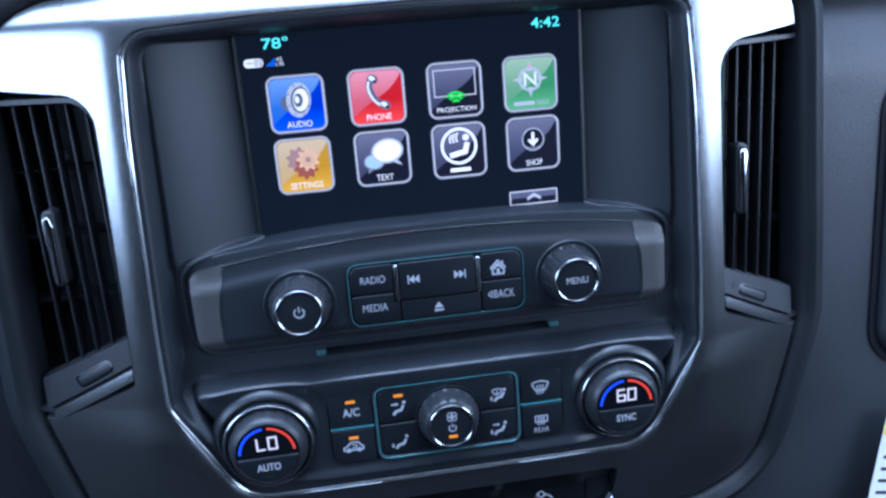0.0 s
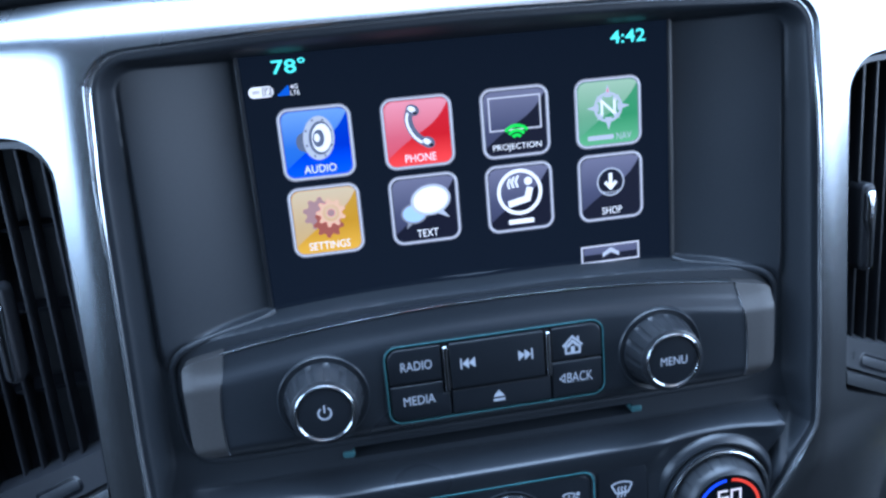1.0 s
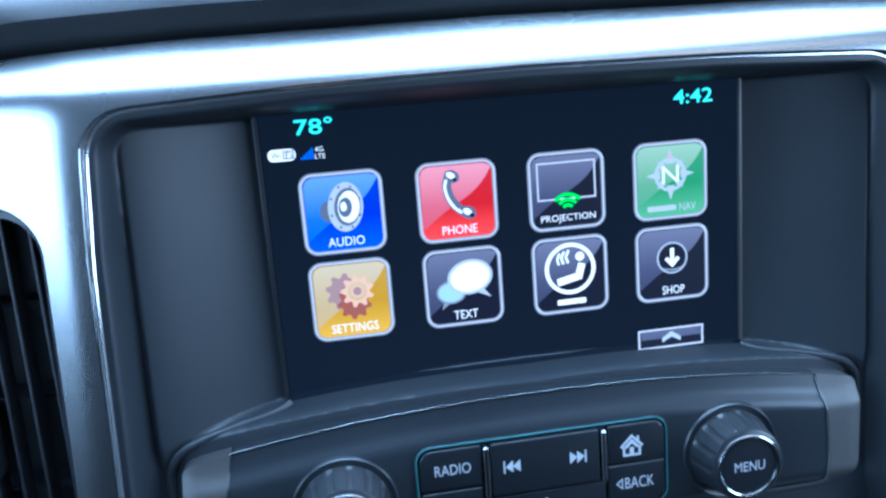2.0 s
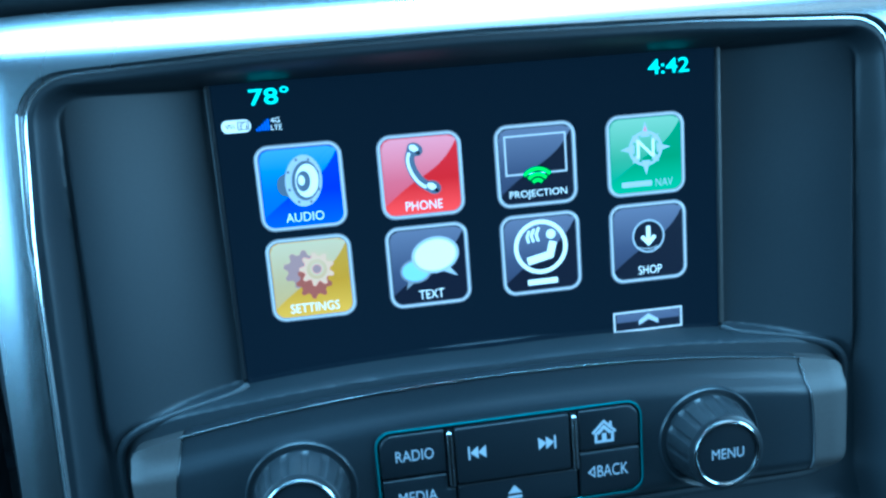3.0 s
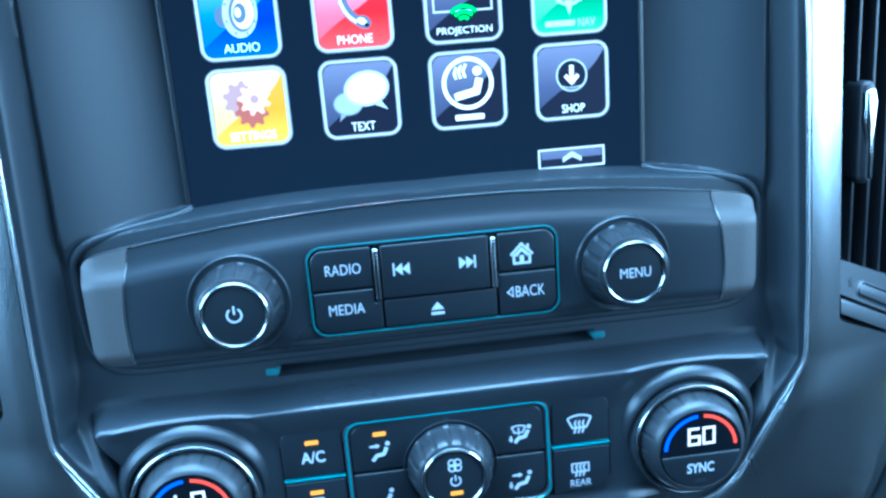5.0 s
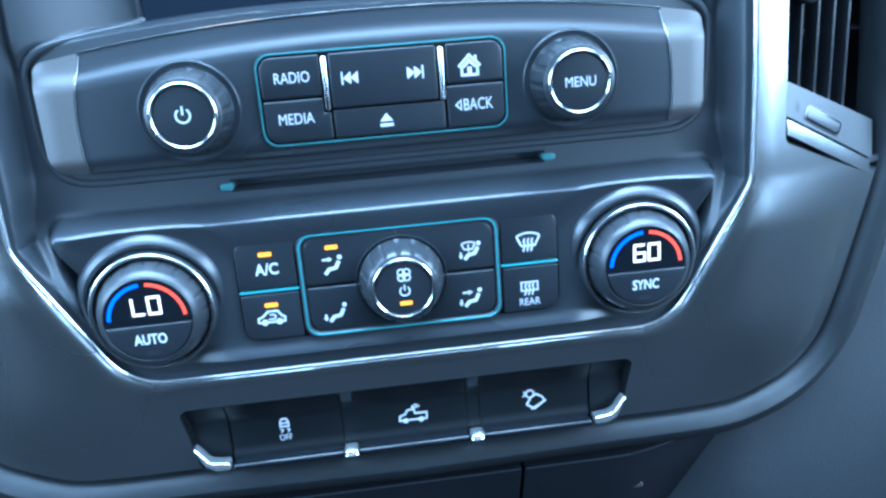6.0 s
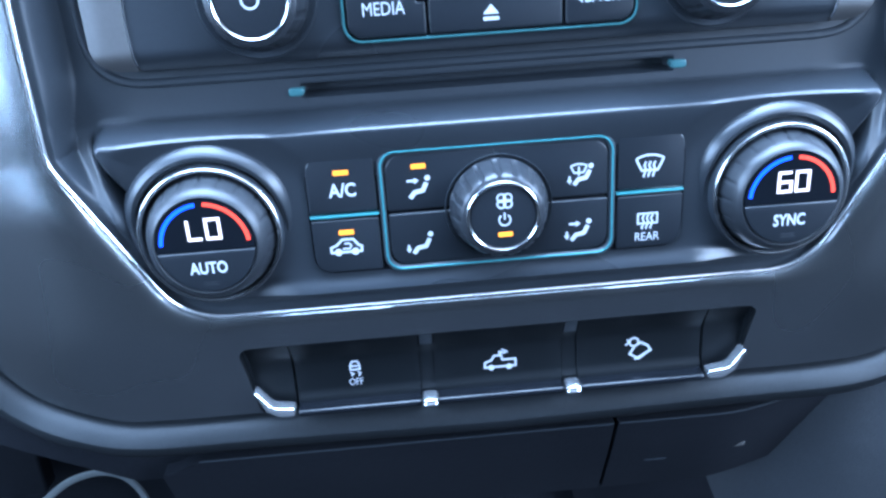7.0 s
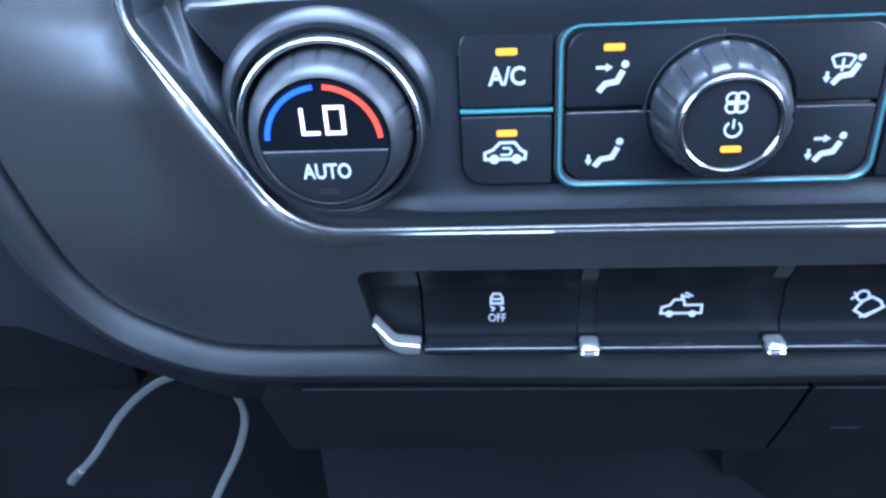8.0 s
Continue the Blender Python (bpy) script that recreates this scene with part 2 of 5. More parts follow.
        for i in range(n if closed else n - 1):
            j = (i + 1) % n
            faces += [(i, j, n + j, n + i), (2 * n + i, 3 * n + i, 3 * n + j, 2 * n + j), (i, 2 * n + i, 2 * n + j, j), (n + i, n + j, 3 * n + j, 3 * n + i)]
        if not closed:
            faces += [(0, n, 3 * n, 2 * n), (n - 1, 3 * n - 1, 4 * n - 1, 2 * n - 1)]
        return self.add(verts, faces)

    def arc(self, cx, cz, r, w, y, a0, a1, n=24, rz=None):
        pts = [(cx + r * math.cos(radians(a0 + (a1 - a0) * i / n)), cz + (rz or r) * math.sin(radians(a0 + (a1 - a0) * i / n))) for i in range(n + 1)]
        return self.stroke(pts[:-1], w, y, True) if abs(a1 - a0) == 360 else self.stroke(pts, w, y)

    def text(self, body, cx, cz, w, h, y, slant=0.0, bold=-0.001):
        """Letters of the built-in font, fitted into w x h about (cx, cz)."""
        cu = bpy.data.curves.new("letters", "FONT")
        cu.body, cu.resolution_u, cu.offset = body, 3, bold
        ob = bpy.data.objects.new("letters", cu)
        scene.collection.objects.link(ob)
        bpy.context.view_layer.update()
        me = bpy.data.meshes.new_from_object(ob.evaluated_get(bpy.context.evaluated_depsgraph_get()))
        bpy.data.objects.remove(ob)
        co = np.array([v.co[:2] for v in me.vertices])
        lo, hi = co.min(0), co.max(0)
        q = (co - (lo + hi) / 2) / (hi - lo) * (w, h) + (cx, cz)
        q[:, 0] += slant * (q[:, 1] - cz)
        self.k += 1
        self.add([(a, y - 0.012 * self.k, b) for a, b in q], [tuple(p.vertices) for p in me.polygons])
        bpy.data.meshes.remove(me)
        bpy.data.curves.remove(cu)
        return self

    def mesh(self, name, mat, smooth=34):
        me = bpy.data.meshes.new(name)
        me.from_pydata([(x * MM, y * MM, z * MM) for x, y, z in self.v], [], self.f)
        me.materials.append(mat)
        bm = bmesh.new()
        bm.from_mesh(me)
        bmesh.ops.recalc_face_normals(bm, faces=bm.faces)
        bm.to_mesh(me)
        bm.free()
        if smooth:
            me.polygons.foreach_set("use_smooth", [True] * len(me.polygons))
            me.set_sharp_from_angle(angle=radians(smooth))
        return me


def thing(name, x, y, z, label, category, group="", kind=""):
    """An empty base, in millimetres, for the parts of one thing."""
    e = new(name)
    e.empty_display_size = 0.02
    e.matrix_world = LEANING @ Matrix.Translation((x * MM, y * MM, z * MM))
    return tagged(e, label, category, group, kind)


def part(name, geo, mat, parent, label="", smooth=34):
    ob = new(name, geo if isinstance(geo, bpy.types.Mesh) else geo.mesh(name, mat, smooth))
    ob.parent = parent
    if parent.data is None:
        ob.matrix_parent_inverse = parent.matrix_world.inverted() @ LEANING
    return tagged(ob, label) if label else ob


def inset(poly, d):
    if d == 0:
        return list(poly)
    n, out = len(poly), []
    area = sum(poly[i - 1][0] * poly[i][1] - poly[i][0] * poly[i - 1][1] for i in range(n))
    s = 1 if area > 0 else -1
    for i in range(n):
        (ax, az), (bx, bz), (cx, cz) = poly[i - 1], poly[i], poly[(i + 1) % n]
        ux, uz, vx, vz = bx - ax, bz - az, cx - bx, cz - bz
        lu, lv = math.hypot(ux, uz) or 1, math.hypot(vx, vz) or 1
        nx, nz = -uz / lu - vz / lv, ux / lu + vx / lv
        ln = math.hypot(nx, nz) or 1
        k = min(1.6, 2 / ln)
        out.append((bx + s * d * nx / ln * k, bz + s * d * nz / ln * k))
    return out


def rpoly(pts, n=7):
    """A closed outline from corners (x, z, radius), each rounded by its radius."""
    out, m = [], len(pts)
    for i in range(m):
        p, a, b = Vector(pts[i][:2]), Vector(pts[i - 1][:2]), Vector(pts[(i + 1) % m][:2])
        r = pts[i][2] if len(pts[i]) > 2 else 0
        if not r:
            out.append(tuple(p))
            continue
        u, v = (a - p).normalized(), (b - p).normalized()
        half = math.acos(max(-1, min(1, u.dot(v)))) / 2
        cut = min(r / math.tan(half), 0.48 * (a - p).length, 0.48 * (b - p).length)
        r = cut * math.tan(half)
        c = p + (u + v).normalized() * (r / math.sin(half))
        s, e = p + u * cut - c, p + v * cut - c
        sweep = s.angle_signed(e)
        for k in range(n + 1):
            ang = -sweep * k / n
            out.append((c.x + s.x * math.cos(ang) - s.y * math.sin(ang), c.y + s.x * math.sin(ang) + s.y * math.cos(ang)))
    return out


def rrect(x0, x1, z0, z1, r, n=6):
    return rpoly([(x0, z0, r), (x1, z0, r), (x1, z1, r), (x0, z1, r)], n)


def smooth(a, b, x):
    t = np.clip((x - a) / (b - a), 0, 1)
    return t * t * (3 - 2 * t)


def sdf(poly, X, Z):
    """The distance of points to a closed outline, negative inside."""
    best, inside = np.full(X.shape, 1e9), np.zeros(X.shape, bool)
    for i in range(len(poly)):
        (ax, az), (bx, bz) = poly[i - 1], poly[i]
        ex, ez = bx - ax, bz - az
        h = np.clip(((X - ax) * ex + (Z - az) * ez) / (ex * ex + ez * ez + 1e-12), 0, 1)
        best = np.minimum(best, np.hypot(X - ax - h * ex, Z - az - h * ez))
        cross = (az > Z) != (bz > Z)
        with np.errstate(divide="ignore", invalid="ignore"):
            xs = ax + (Z - az) * ex / (ez if abs(ez) > 1e-12 else 1e-12)
        inside ^= cross & (X < xs)
    return np.where(inside, -best, best)


def field(x0, x1, z0, z1, step, keep, depth):
    """A moulded sheet: depth y at each (x, z), kept where keep() says so."""
    xs, zs = np.linspace(x0, x1, int((x1 - x0) / step) + 1), np.linspace(z0, z1, int((z1 - z0) / step) + 1)
    X, Z = np.meshgrid(xs, zs)
    Y, K = depth(X, Z), keep(X, Z)
    cells = K[:-1, :-1] & K[1:, :-1] & K[:-1, 1:] & K[1:, 1:]
    ids, g = np.full(X.shape, -1), Geo()
    used = np.zeros(X.shape, bool)
    for a, b in ((0, 0), (1, 0), (0, 1), (1, 1)):
        used[a:X.shape[0] - 1 + a, b:X.shape[1] - 1 + b] |= cells
    ids[used] = np.arange(used.sum())
    g.v = list(zip(X[used].tolist(), Y[used].tolist(), Z[used].tolist()))
    r, c = np.nonzero(cells)
    g.f = list(zip(ids[r, c].tolist(), ids[r, c + 1].tolist(), ids[r + 1, c + 1].tolist(), ids[r + 1, c].tolist()))
    return g


def patch(xa, xb, za, zb, depth, nu, nv, back=9.0):
    """A moulded plate between two edges xa(v), xb(v), from za(x) to zb(x), with sides that run back."""
    g, verts, faces = Geo(), [], []
    for j in range(nv + 1):
        v = j / nv
        for i in range(nu + 1):
            x = xa(v) + (xb(v) - xa(v)) * i / nu
            z = za(x) + (zb(x) - za(x)) * v
            verts.append((x, float(depth(x, z)), z))
    w = nu + 1
    for j in range(nv):
        for i in range(nu):
            faces.append((j * w + i, j * w + i + 1, (j + 1) * w + i + 1, (j + 1) * w + i))
    edge = [i for i in range(w)] + [j * w + nu for j in range(1, nv + 1)] + [nv * w + i for i in range(nu - 1, -1, -1)] + [j * w for j in range(nv - 1, 0, -1)]
    b = len(verts)
    verts += [(verts[i][0], verts[i][1] + back, verts[i][2]) for i in edge]
    for k in range(len(edge)):
        m = (k + 1) % len(edge)
        faces.append((edge[k], b + k, b + m, edge[m]))
    return g.add(verts, faces)


def cut(ob, *cutters):
    """Openings cut through a part."""
    for me in cutters:
        tool = bpy.data.objects.new("cutter", me)
        scene.collection.objects.link(tool)
        mod = ob.modifiers.new("opening", "BOOLEAN")
        mod.operation, mod.solver, mod.object = "DIFFERENCE", "EXACT", tool
        bpy.context.view_layer.update()
        made = bpy.data.meshes.new_from_object(ob.evaluated_get(bpy.context.evaluated_depsgraph_get()))
        ob.modifiers.remove(mod)
        ob.data = made
        bpy.data.objects.remove(tool)
    return ob


# ---------------------------------------------------------------- outlines of the centre stack
RIM = rpoly([(-138.5, 949.5, 15), (-70, 952.5), (0, 953.5), (70, 952.5), (138.5, 949.5, 15), (142, 905), (145.5, 800), (145.8, 760.6, 3),
             (114, 698.4, 24), (-114, 698.4, 24), (-145.8, 760.6, 3), (-145.5, 800), (-142, 905)], 9)
SHIELD = rpoly([(-207, 967, 44), (-110, 972, 100), (0, 973.5), (110, 972, 100), (207, 967, 44), (216, 760, 40), (192, 664, 34), (150, 651, 50), (0, 648),
                (-150, 651, 50), (-192, 664, 34), (-216, 760, 40)], 12)


def densify(poly, gap):
    out = []
    for i in range(len(poly)):
        a, b = Vector(poly[i]), Vector(poly[(i + 1) % len(poly)])
        k = max(1, int((b - a).length / gap))
        out += [tuple(a + (b - a) * j / k) for j in range(k)]
    return out


def by_angle(poly, angles, c=(0, 830)):
    """The points of an outline at given angles about c."""
    p = np.array(densify(poly, 1.5))
    a = np.arctan2(p[:, 1] - c[1], p[:, 0] - c[0])
    o = np.argsort(a)
    a, p = a[o], p[o]
    a, p = np.r_[a[-1] - 2 * np.pi, a, a[0] + 2 * np.pi], np.vstack((p[-1], p, p[0]))
    return np.stack((np.interp(angles, a, p[:, 0]), np.interp(angles, a, p[:, 1])), 1)


def trim_y(x, z):
    """A flat flange beside the rim, a crease, faces that fall away to the top, the sides and the foot, and a swell under the panel."""
    x, z = np.asarray(x, float), np.asarray(z, float)
    up, out = z - 958.0, abs(x) - (146 + 0.05 * np.clip(950 - z, 0, 150))
    up = 0.5 * (up + np.sqrt(up ** 2 + 49))
    out = 0.5 * (out + np.sqrt(out ** 2 + (4 + 11 * smooth(775, 735, z)) ** 2))
    d = np.maximum(0, sdf(RIM, x, z))
    w, u, corner = d / 17.0, d / 5.5, smooth(85, 135, abs(x))
    swell = (3.0 * corner * w * np.exp(1 - w) + 1.35 * (1 - 0.3 * corner) * u * np.exp(1 - u)) * smooth(763, 738, z)
    return (333 + 0.9 * up + 0.08 * up ** 2 + 0.27 * out + 0.0014 * out ** 2 + 0.11 * np.sqrt(np.maximum(0, 759 - z) ** 2 + 16) - 0.44 + 0.07 * (694 - z + np.sqrt((694 - z) ** 2 + 100)) - swell)


def ring_loft(rings, closed_section=False):
    """Joins rings of equally many points, (x, y, z) each."""
    n, g, faces = len(rings[0]), Geo(), []
    verts = [tuple(p) for r in rings for p in r]
    m = len(rings)
    for k in range(m if closed_section else m - 1):
        a, b = k * n, ((k + 1) % m) * n
        faces += [(a + i, a + (i + 1) % n, b + (i + 1) % n, b + i) for i in range(n)]
    return g.add(verts, faces)

# ---------------------------------------------------------------- the unseen cab that closes the place
def slab(name, x0, x1, y0, y1, z0, z1, mat, label, category="wall"):
    g = Geo().add([(x, y, z) for x in (x0, x1) for y in (y0, y1) for z in (z0, z1)],
                  [(0, 1, 3, 2), (4, 6, 7, 5), (0, 4, 5, 1), (2, 3, 7, 6), (0, 2, 6, 4), (1, 5, 7, 3)])
    return tagged(new(name, g.mesh(name, mat, 0)), label, category, kind="structure")


slab("floor", -860, 860, -1340, 900, 60, 100, CARPET, "black carpeted cab floor", "floor")
slab("ceiling", -860, 860, -1340, -150, 1400, 1440, CLOTH, "light grey cloth headliner of the cab", "ceiling")
# Unseen and windowless, so less light reaches the panels from behind.
slab("wall_rear", -860, 860, -1340, -1300, 100, 1400, CARPET, "unseen dark rear cab wall, closed to hold light back")
for side, x0, x1, skin in (("driver", -860, -822, TRIM_DARK), ("passenger", 822, 860, TRIM_DARK)):
    slab(f"wall_{side}_low", x0, x1, -500, 860, 100, 880, skin, "plain grey cab door below its window")
    # The back and rear slabs are unseen, added to keep reflections off the screen.
    slab(f"wall_{side}_back", x0, x1, -1300, -500, 100, 950, CARPET, "unseen dark slab, added against glare in the screen")
    slab(f"wall_{side}_high", x0, x1, -1300, -150, 1330, 1400, CARPET, "dark strip over the door window")
    slab(f"wall_{side}_rear", x0, x1, -1300, -560, 950, 1330, CARPET, "unseen dark slab keeping sky out of the screen's reflection")
slab("wall_fire", -860, 860, 840, 880, 100, 960, DARK, "dark bulkhead under the windshield")


# ---------------------------------------------------------------- dashboard skin round the stack
angles = np.unique(np.r_[np.linspace(-np.pi, np.pi, 361)[:-1],
                         [math.atan2(z - 830, x) for x, z in RIM if abs(x) > 90 and z < 775]])
angles = angles[np.r_[True, np.diff(angles) > 0.004]]
rim = by_angle(RIM, angles)
shield = by_angle(SHIELD, angles)
outer = by_angle(inset(SHIELD, -24), angles)

dash = thing("dashboard", 0, 420, 640, "charcoal grained vinyl dashboard with a padded rolled edge round the centre stack", "dashboard", kind="structure")
rings = []
edge_y = trim_y(shield[:, 0], shield[:, 1])
for s, dy in ((-0.03, 18), (0.04, 9), (0.10, 4), (0.18, 0.8), (0.30, -1.6), (0.44, -2.4), (0.6, -0.8), (0.78, 4), (0.9, 10), (1.0, 20)):
    p = shield + s * (outer - shield)
    rings.append(np.stack((p[:, 0], edge_y + dy, p[:, 1]), 1))
part("rolled_edge", ring_loft(rings), SOFT, dash, "black padded rolled edge")


def skin_y(x, z):
    top = np.maximum(0, z - (893 + 67 * np.clip(1 - (abs(x) - 150) / 90, 0, 1)))
    return 374 + 0.009 * top ** 2 + 0.05 * np.maximum(0, 700 - z) + (0.0022 - 0.0013 * smooth(0, 100, x)) * np.maximum(0, 650 - z) ** 2 + 26 * smooth(172, 122, x) * smooth(0, 60, x) * smooth(642, 618, z)


far = by_angle(rpoly([(-815, 655, 10), (-235, 641, 10), (-163, 599, 8), (30, 602, 10), (72, 420, 10), (815, 400, 30), (815, 985, 40), (-815, 985, 40)]), angles)
rings = []
for s in [0.0, 0.01, 0.02, 0.035, 0.05, 0.07, 0.1, 0.14, 0.2, 0.3, 0.45, 0.6, 0.8, 1.0]:
    p = outer + s * (far - outer) - (0.08 * (outer - shield) if s == 0 else 0)
    rings.append(np.stack((p[:, 0], np.minimum(skin_y(p[:, 0], p[:, 1]), 470), p[:, 1]), 1))
g = ring_loft(rings)
# Lower sector of the skin is split off and blackened to stand for shade.
shaded = [-math.pi + 0.12 < angles[f[0] % len(angles)] < -1.2 for f in g.f]
shaded_geo = Geo().add(g.v, [f for f, k in zip(g.f, shaded) if k])
g.f = [f for f, k in zip(g.f, shaded) if not k]
part("skin", g, VINYL, dash, "charcoal grained vinyl skin")
part("shaded_skin", shaded_geo, DARK, dash, "lower sector of the dash skin, blackened for shade")
g = Geo()
verts, faces = [], []
for j in range(13):
    y = 380 + 410 * j / 12
    for i in range(49):
        x = -818 + 1636 * i / 48
        verts.append((x, y, 966 + 24 * math.exp(-(x / 230) ** 2) - 22 * max(0, (430 - y) / 50) ** 2 + 6 * math.sin(j / 12 * 3.1) + 0.2126 * (y - 380)))
for j in range(12):
    for i in range(48):
        a = j * 49 + i
        faces.append((a, a + 1, a + 50, a + 49))
part("top_pad", g.add(verts, faces), VINYL, dash, "charcoal vinyl top pad")

# passenger side panel with a gap round it, and the hanging tag
panel = thing("airbag_panel", 450, 380, 716, "charcoal grained panel set into the dashboard with a dark gap", "dashboard panel")
part("cover", Geo().prism(rrect(281, 660, 714, 894, 24, 10), 366, 395, 6, 5), VINYL, panel)
part("gap", Geo().prism(rrect(276, 666, 709, 899, 28, 10), 372.5, 396), DARK, panel, "dark shadow gap")

tag = thing("warning_tag", 300, 366, 600, "white paper warning tag with a yellow header hanging on the dashboard", "tag")


def lean(pts, c=(292, 681), deg=-9):
    a = radians(deg)
    return [(c[0] + (x - c[0]) * math.cos(a) - (z - c[1]) * math.sin(a), c[1] + (x - c[0]) * math.sin(a) + (z - c[1]) * math.cos(a)) for x, z in pts]


def leaned(g, c=(292, 681), deg=-9):
    q = lean([(x, z) for x, y, z in g.v], c, deg)
    g.v = [(a, v[1], b) for (a, b), v in zip(q, g.v)]
    return g


sheet = part("sheet", leaned(Geo().prism(rrect(286, 368, 596, 682, 2), 363, 363.6)), PAPER, tag)
part("header", leaned(Geo().prism(rrect(286.2, 367.8, 664, 681.8, 2), 362.7, 363.2)), YELLOW, tag, "yellow printed header")
part("header_text", leaned(Geo().text("This Vehicle Has", 311, 677, 42, 4.4, 362.6).text("Air Bags.", 301, 669.5, 22, 4.4, 362.6)), INK, tag, "black header words")
for k in range(6):
    part("text_line", leaned(Geo().flat(rrect(290, 362 - 9 * (k % 3), 656 - 8.6 * k, 658.4 - 8.6 * k, 0.4, 2), 362.9)), INK, tag)

# lower dash under the stack
lower = thing("lower_dash_panel", 0, 372, 440, "black plastic lower dash panel with an open bin", "dashboard panel")
def lip_y(x, z):
    return 365 + 17 * float(smooth(96, 168, x)) + 0.9 * (1 - math.cos(min(1, (620.5 - z) / 3) * 1.5)) + 27 * max(0, (619.5 - z) / 55) ** 1.1


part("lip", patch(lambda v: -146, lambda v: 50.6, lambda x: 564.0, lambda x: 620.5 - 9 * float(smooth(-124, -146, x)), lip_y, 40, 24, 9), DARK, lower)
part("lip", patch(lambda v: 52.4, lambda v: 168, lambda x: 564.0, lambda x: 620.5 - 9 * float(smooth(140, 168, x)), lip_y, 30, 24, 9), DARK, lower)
# Paler tube draws the line of light along the lip's top edge.
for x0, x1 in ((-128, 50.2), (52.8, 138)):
    part("lip_edge", Geo().tube([(x, lip_y(x, 619.9) - 0.1, 620.1) for x in np.linspace(x0, x1, 24).tolist()], 0.5, 6), CHARCOAL, lower, "thin paler tube drawing the lit edge line")
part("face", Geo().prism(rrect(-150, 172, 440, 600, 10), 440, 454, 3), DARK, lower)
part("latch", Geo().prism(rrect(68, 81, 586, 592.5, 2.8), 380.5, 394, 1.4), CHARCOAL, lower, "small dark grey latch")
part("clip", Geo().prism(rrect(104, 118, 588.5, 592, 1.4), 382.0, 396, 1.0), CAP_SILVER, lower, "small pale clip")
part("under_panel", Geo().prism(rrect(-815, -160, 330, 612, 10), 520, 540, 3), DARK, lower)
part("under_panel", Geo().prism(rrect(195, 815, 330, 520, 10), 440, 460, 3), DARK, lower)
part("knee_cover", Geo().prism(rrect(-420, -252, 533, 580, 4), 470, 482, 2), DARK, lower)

loop = thing("cable_loop", -212, 418, 430, "pale grey flat cable loop hanging under the dashboard", "cable")
ctrl = [(-300, 462, 478), (-281, 455, 499), (-258, 452, 529), (-240, 450, 547), (-225, 449, 557), (-208, 449, 560), (-195, 449, 553), (-189, 450, 534), (-197, 451, 508), (-214, 452, 476), (-232, 453, 440)]


def spline(pts, k=8):
    p = [np.array(pts[0])] + [np.array(q) for q in pts] + [np.array(pts[-1])]
    out = []
    for i in range(1, len(p) - 2):
        for j in range(k):
            t = j / k
            out.append(tuple(0.5 * (2 * p[i] + (p[i + 1] - p[i - 1]) * t + (2 * p[i - 1] - 5 * p[i] + 4 * p[i + 1] - p[i + 2]) * t * t + (3 * p[i] - p[i - 1] - 3 * p[i + 1] + p[i + 2]) * t ** 3)))
    return out + [tuple(p[-1])]


part("sheath", Geo().tube(spline(ctrl), 2.1, 8, flat=0.5), STRAP, loop)
part("end_tip", Geo().tube([(-306, 463, 471), (-300, 462, 478), (-296, 461.4, 482)], 2.9, 10), CLIP, loop, "bright metal end tip")

# ---------------------------------------------------------------- silver surround
trim = thing("stack_surround", 0, 345, 645, "satin silver painted surround framing the dark control panels", "dashboard trim")
rings = []
way = (shield - rim) / np.linalg.norm(shield - rim, axis=1)[:, None]
for dy, off in ((16, 0.0), (1.8, 0.0), (1.2, 0.2), (0.35, 0.8), (0.1, 1.2)):
    p = rim + off * way
    rings.append(np.stack((p[:, 0], trim_y(p[:, 0], p[:, 1]) + dy, p[:, 1]), 1))
for s in np.linspace(0.0, 0.985, 30):
    p = rim + 2.8 * way + s * (shield - rim - 2.8 * way)
    rings.append(np.stack((p[:, 0], trim_y(p[:, 0], p[:, 1]), p[:, 1]), 1))
for dy, s in ((1.0, 0.998), (4, 1.0), (22, 1.0)):
    p = rim + s * (shield - rim)
    rings.append(np.stack((p[:, 0], trim_y(p[:, 0], p[:, 1]) + dy, p[:, 1]), 1))
surround = part("surround", ring_loft(rings, True), SILVER, trim)
cutters = [Geo().prism(rpoly([(s * 160.2, 777.0, 4), (s * 207, 754.0, 20), (s * 260, 750, 2), (s * 260, 925, 2), (s * 155.5, 921, 15), (s * 157.5, 850)][::s]), 300, 420).mesh("cutter", SILVER, 0) for s in (1, -1)]
cutters.append(Geo().prism(rpoly([(-95, 650.5, 5), (95, 650.5, 5), (98.5, 686.5, 4), (-98.5, 686.5, 4)]), 300, 420).mesh("cutter", SILVER, 0))
cut(surround, *cutters)
me = surround.data
me.polygons.foreach_set("use_smooth", [True] * len(me.polygons))
co = np.array([v.co for v in me.vertices]) * 1000
fx = (trim_y(co[:, 0] + 1.2, co[:, 2]) - trim_y(co[:, 0] - 1.2, co[:, 2])) / 2.4
fz = (trim_y(co[:, 0], co[:, 2] + 1.2) - trim_y(co[:, 0], co[:, 2] - 1.2)) / 2.4
soft_n = np.stack((fx, -np.ones(len(co)), fz), 1)
soft_n /= np.linalg.norm(soft_n, axis=1)[:, None]
open_face = sdf(RIM, co[:, 0], co[:, 2]) > 1.15
loop_n = np.zeros((len(me.loops), 3))
for p in me.polygons:
    face_n = np.array(p.normal)
    for q in p.loop_indices:
        i = me.loops[q].vertex_index
        lean_to = soft_n[i] @ face_n
        loop_n[q] = soft_n[i] if lean_to > 0.93 or (open_face[i] and (lean_to > 0.4 or p.area < 2e-7)) else face_n
me.normals_split_custom_set(loop_n.tolist())
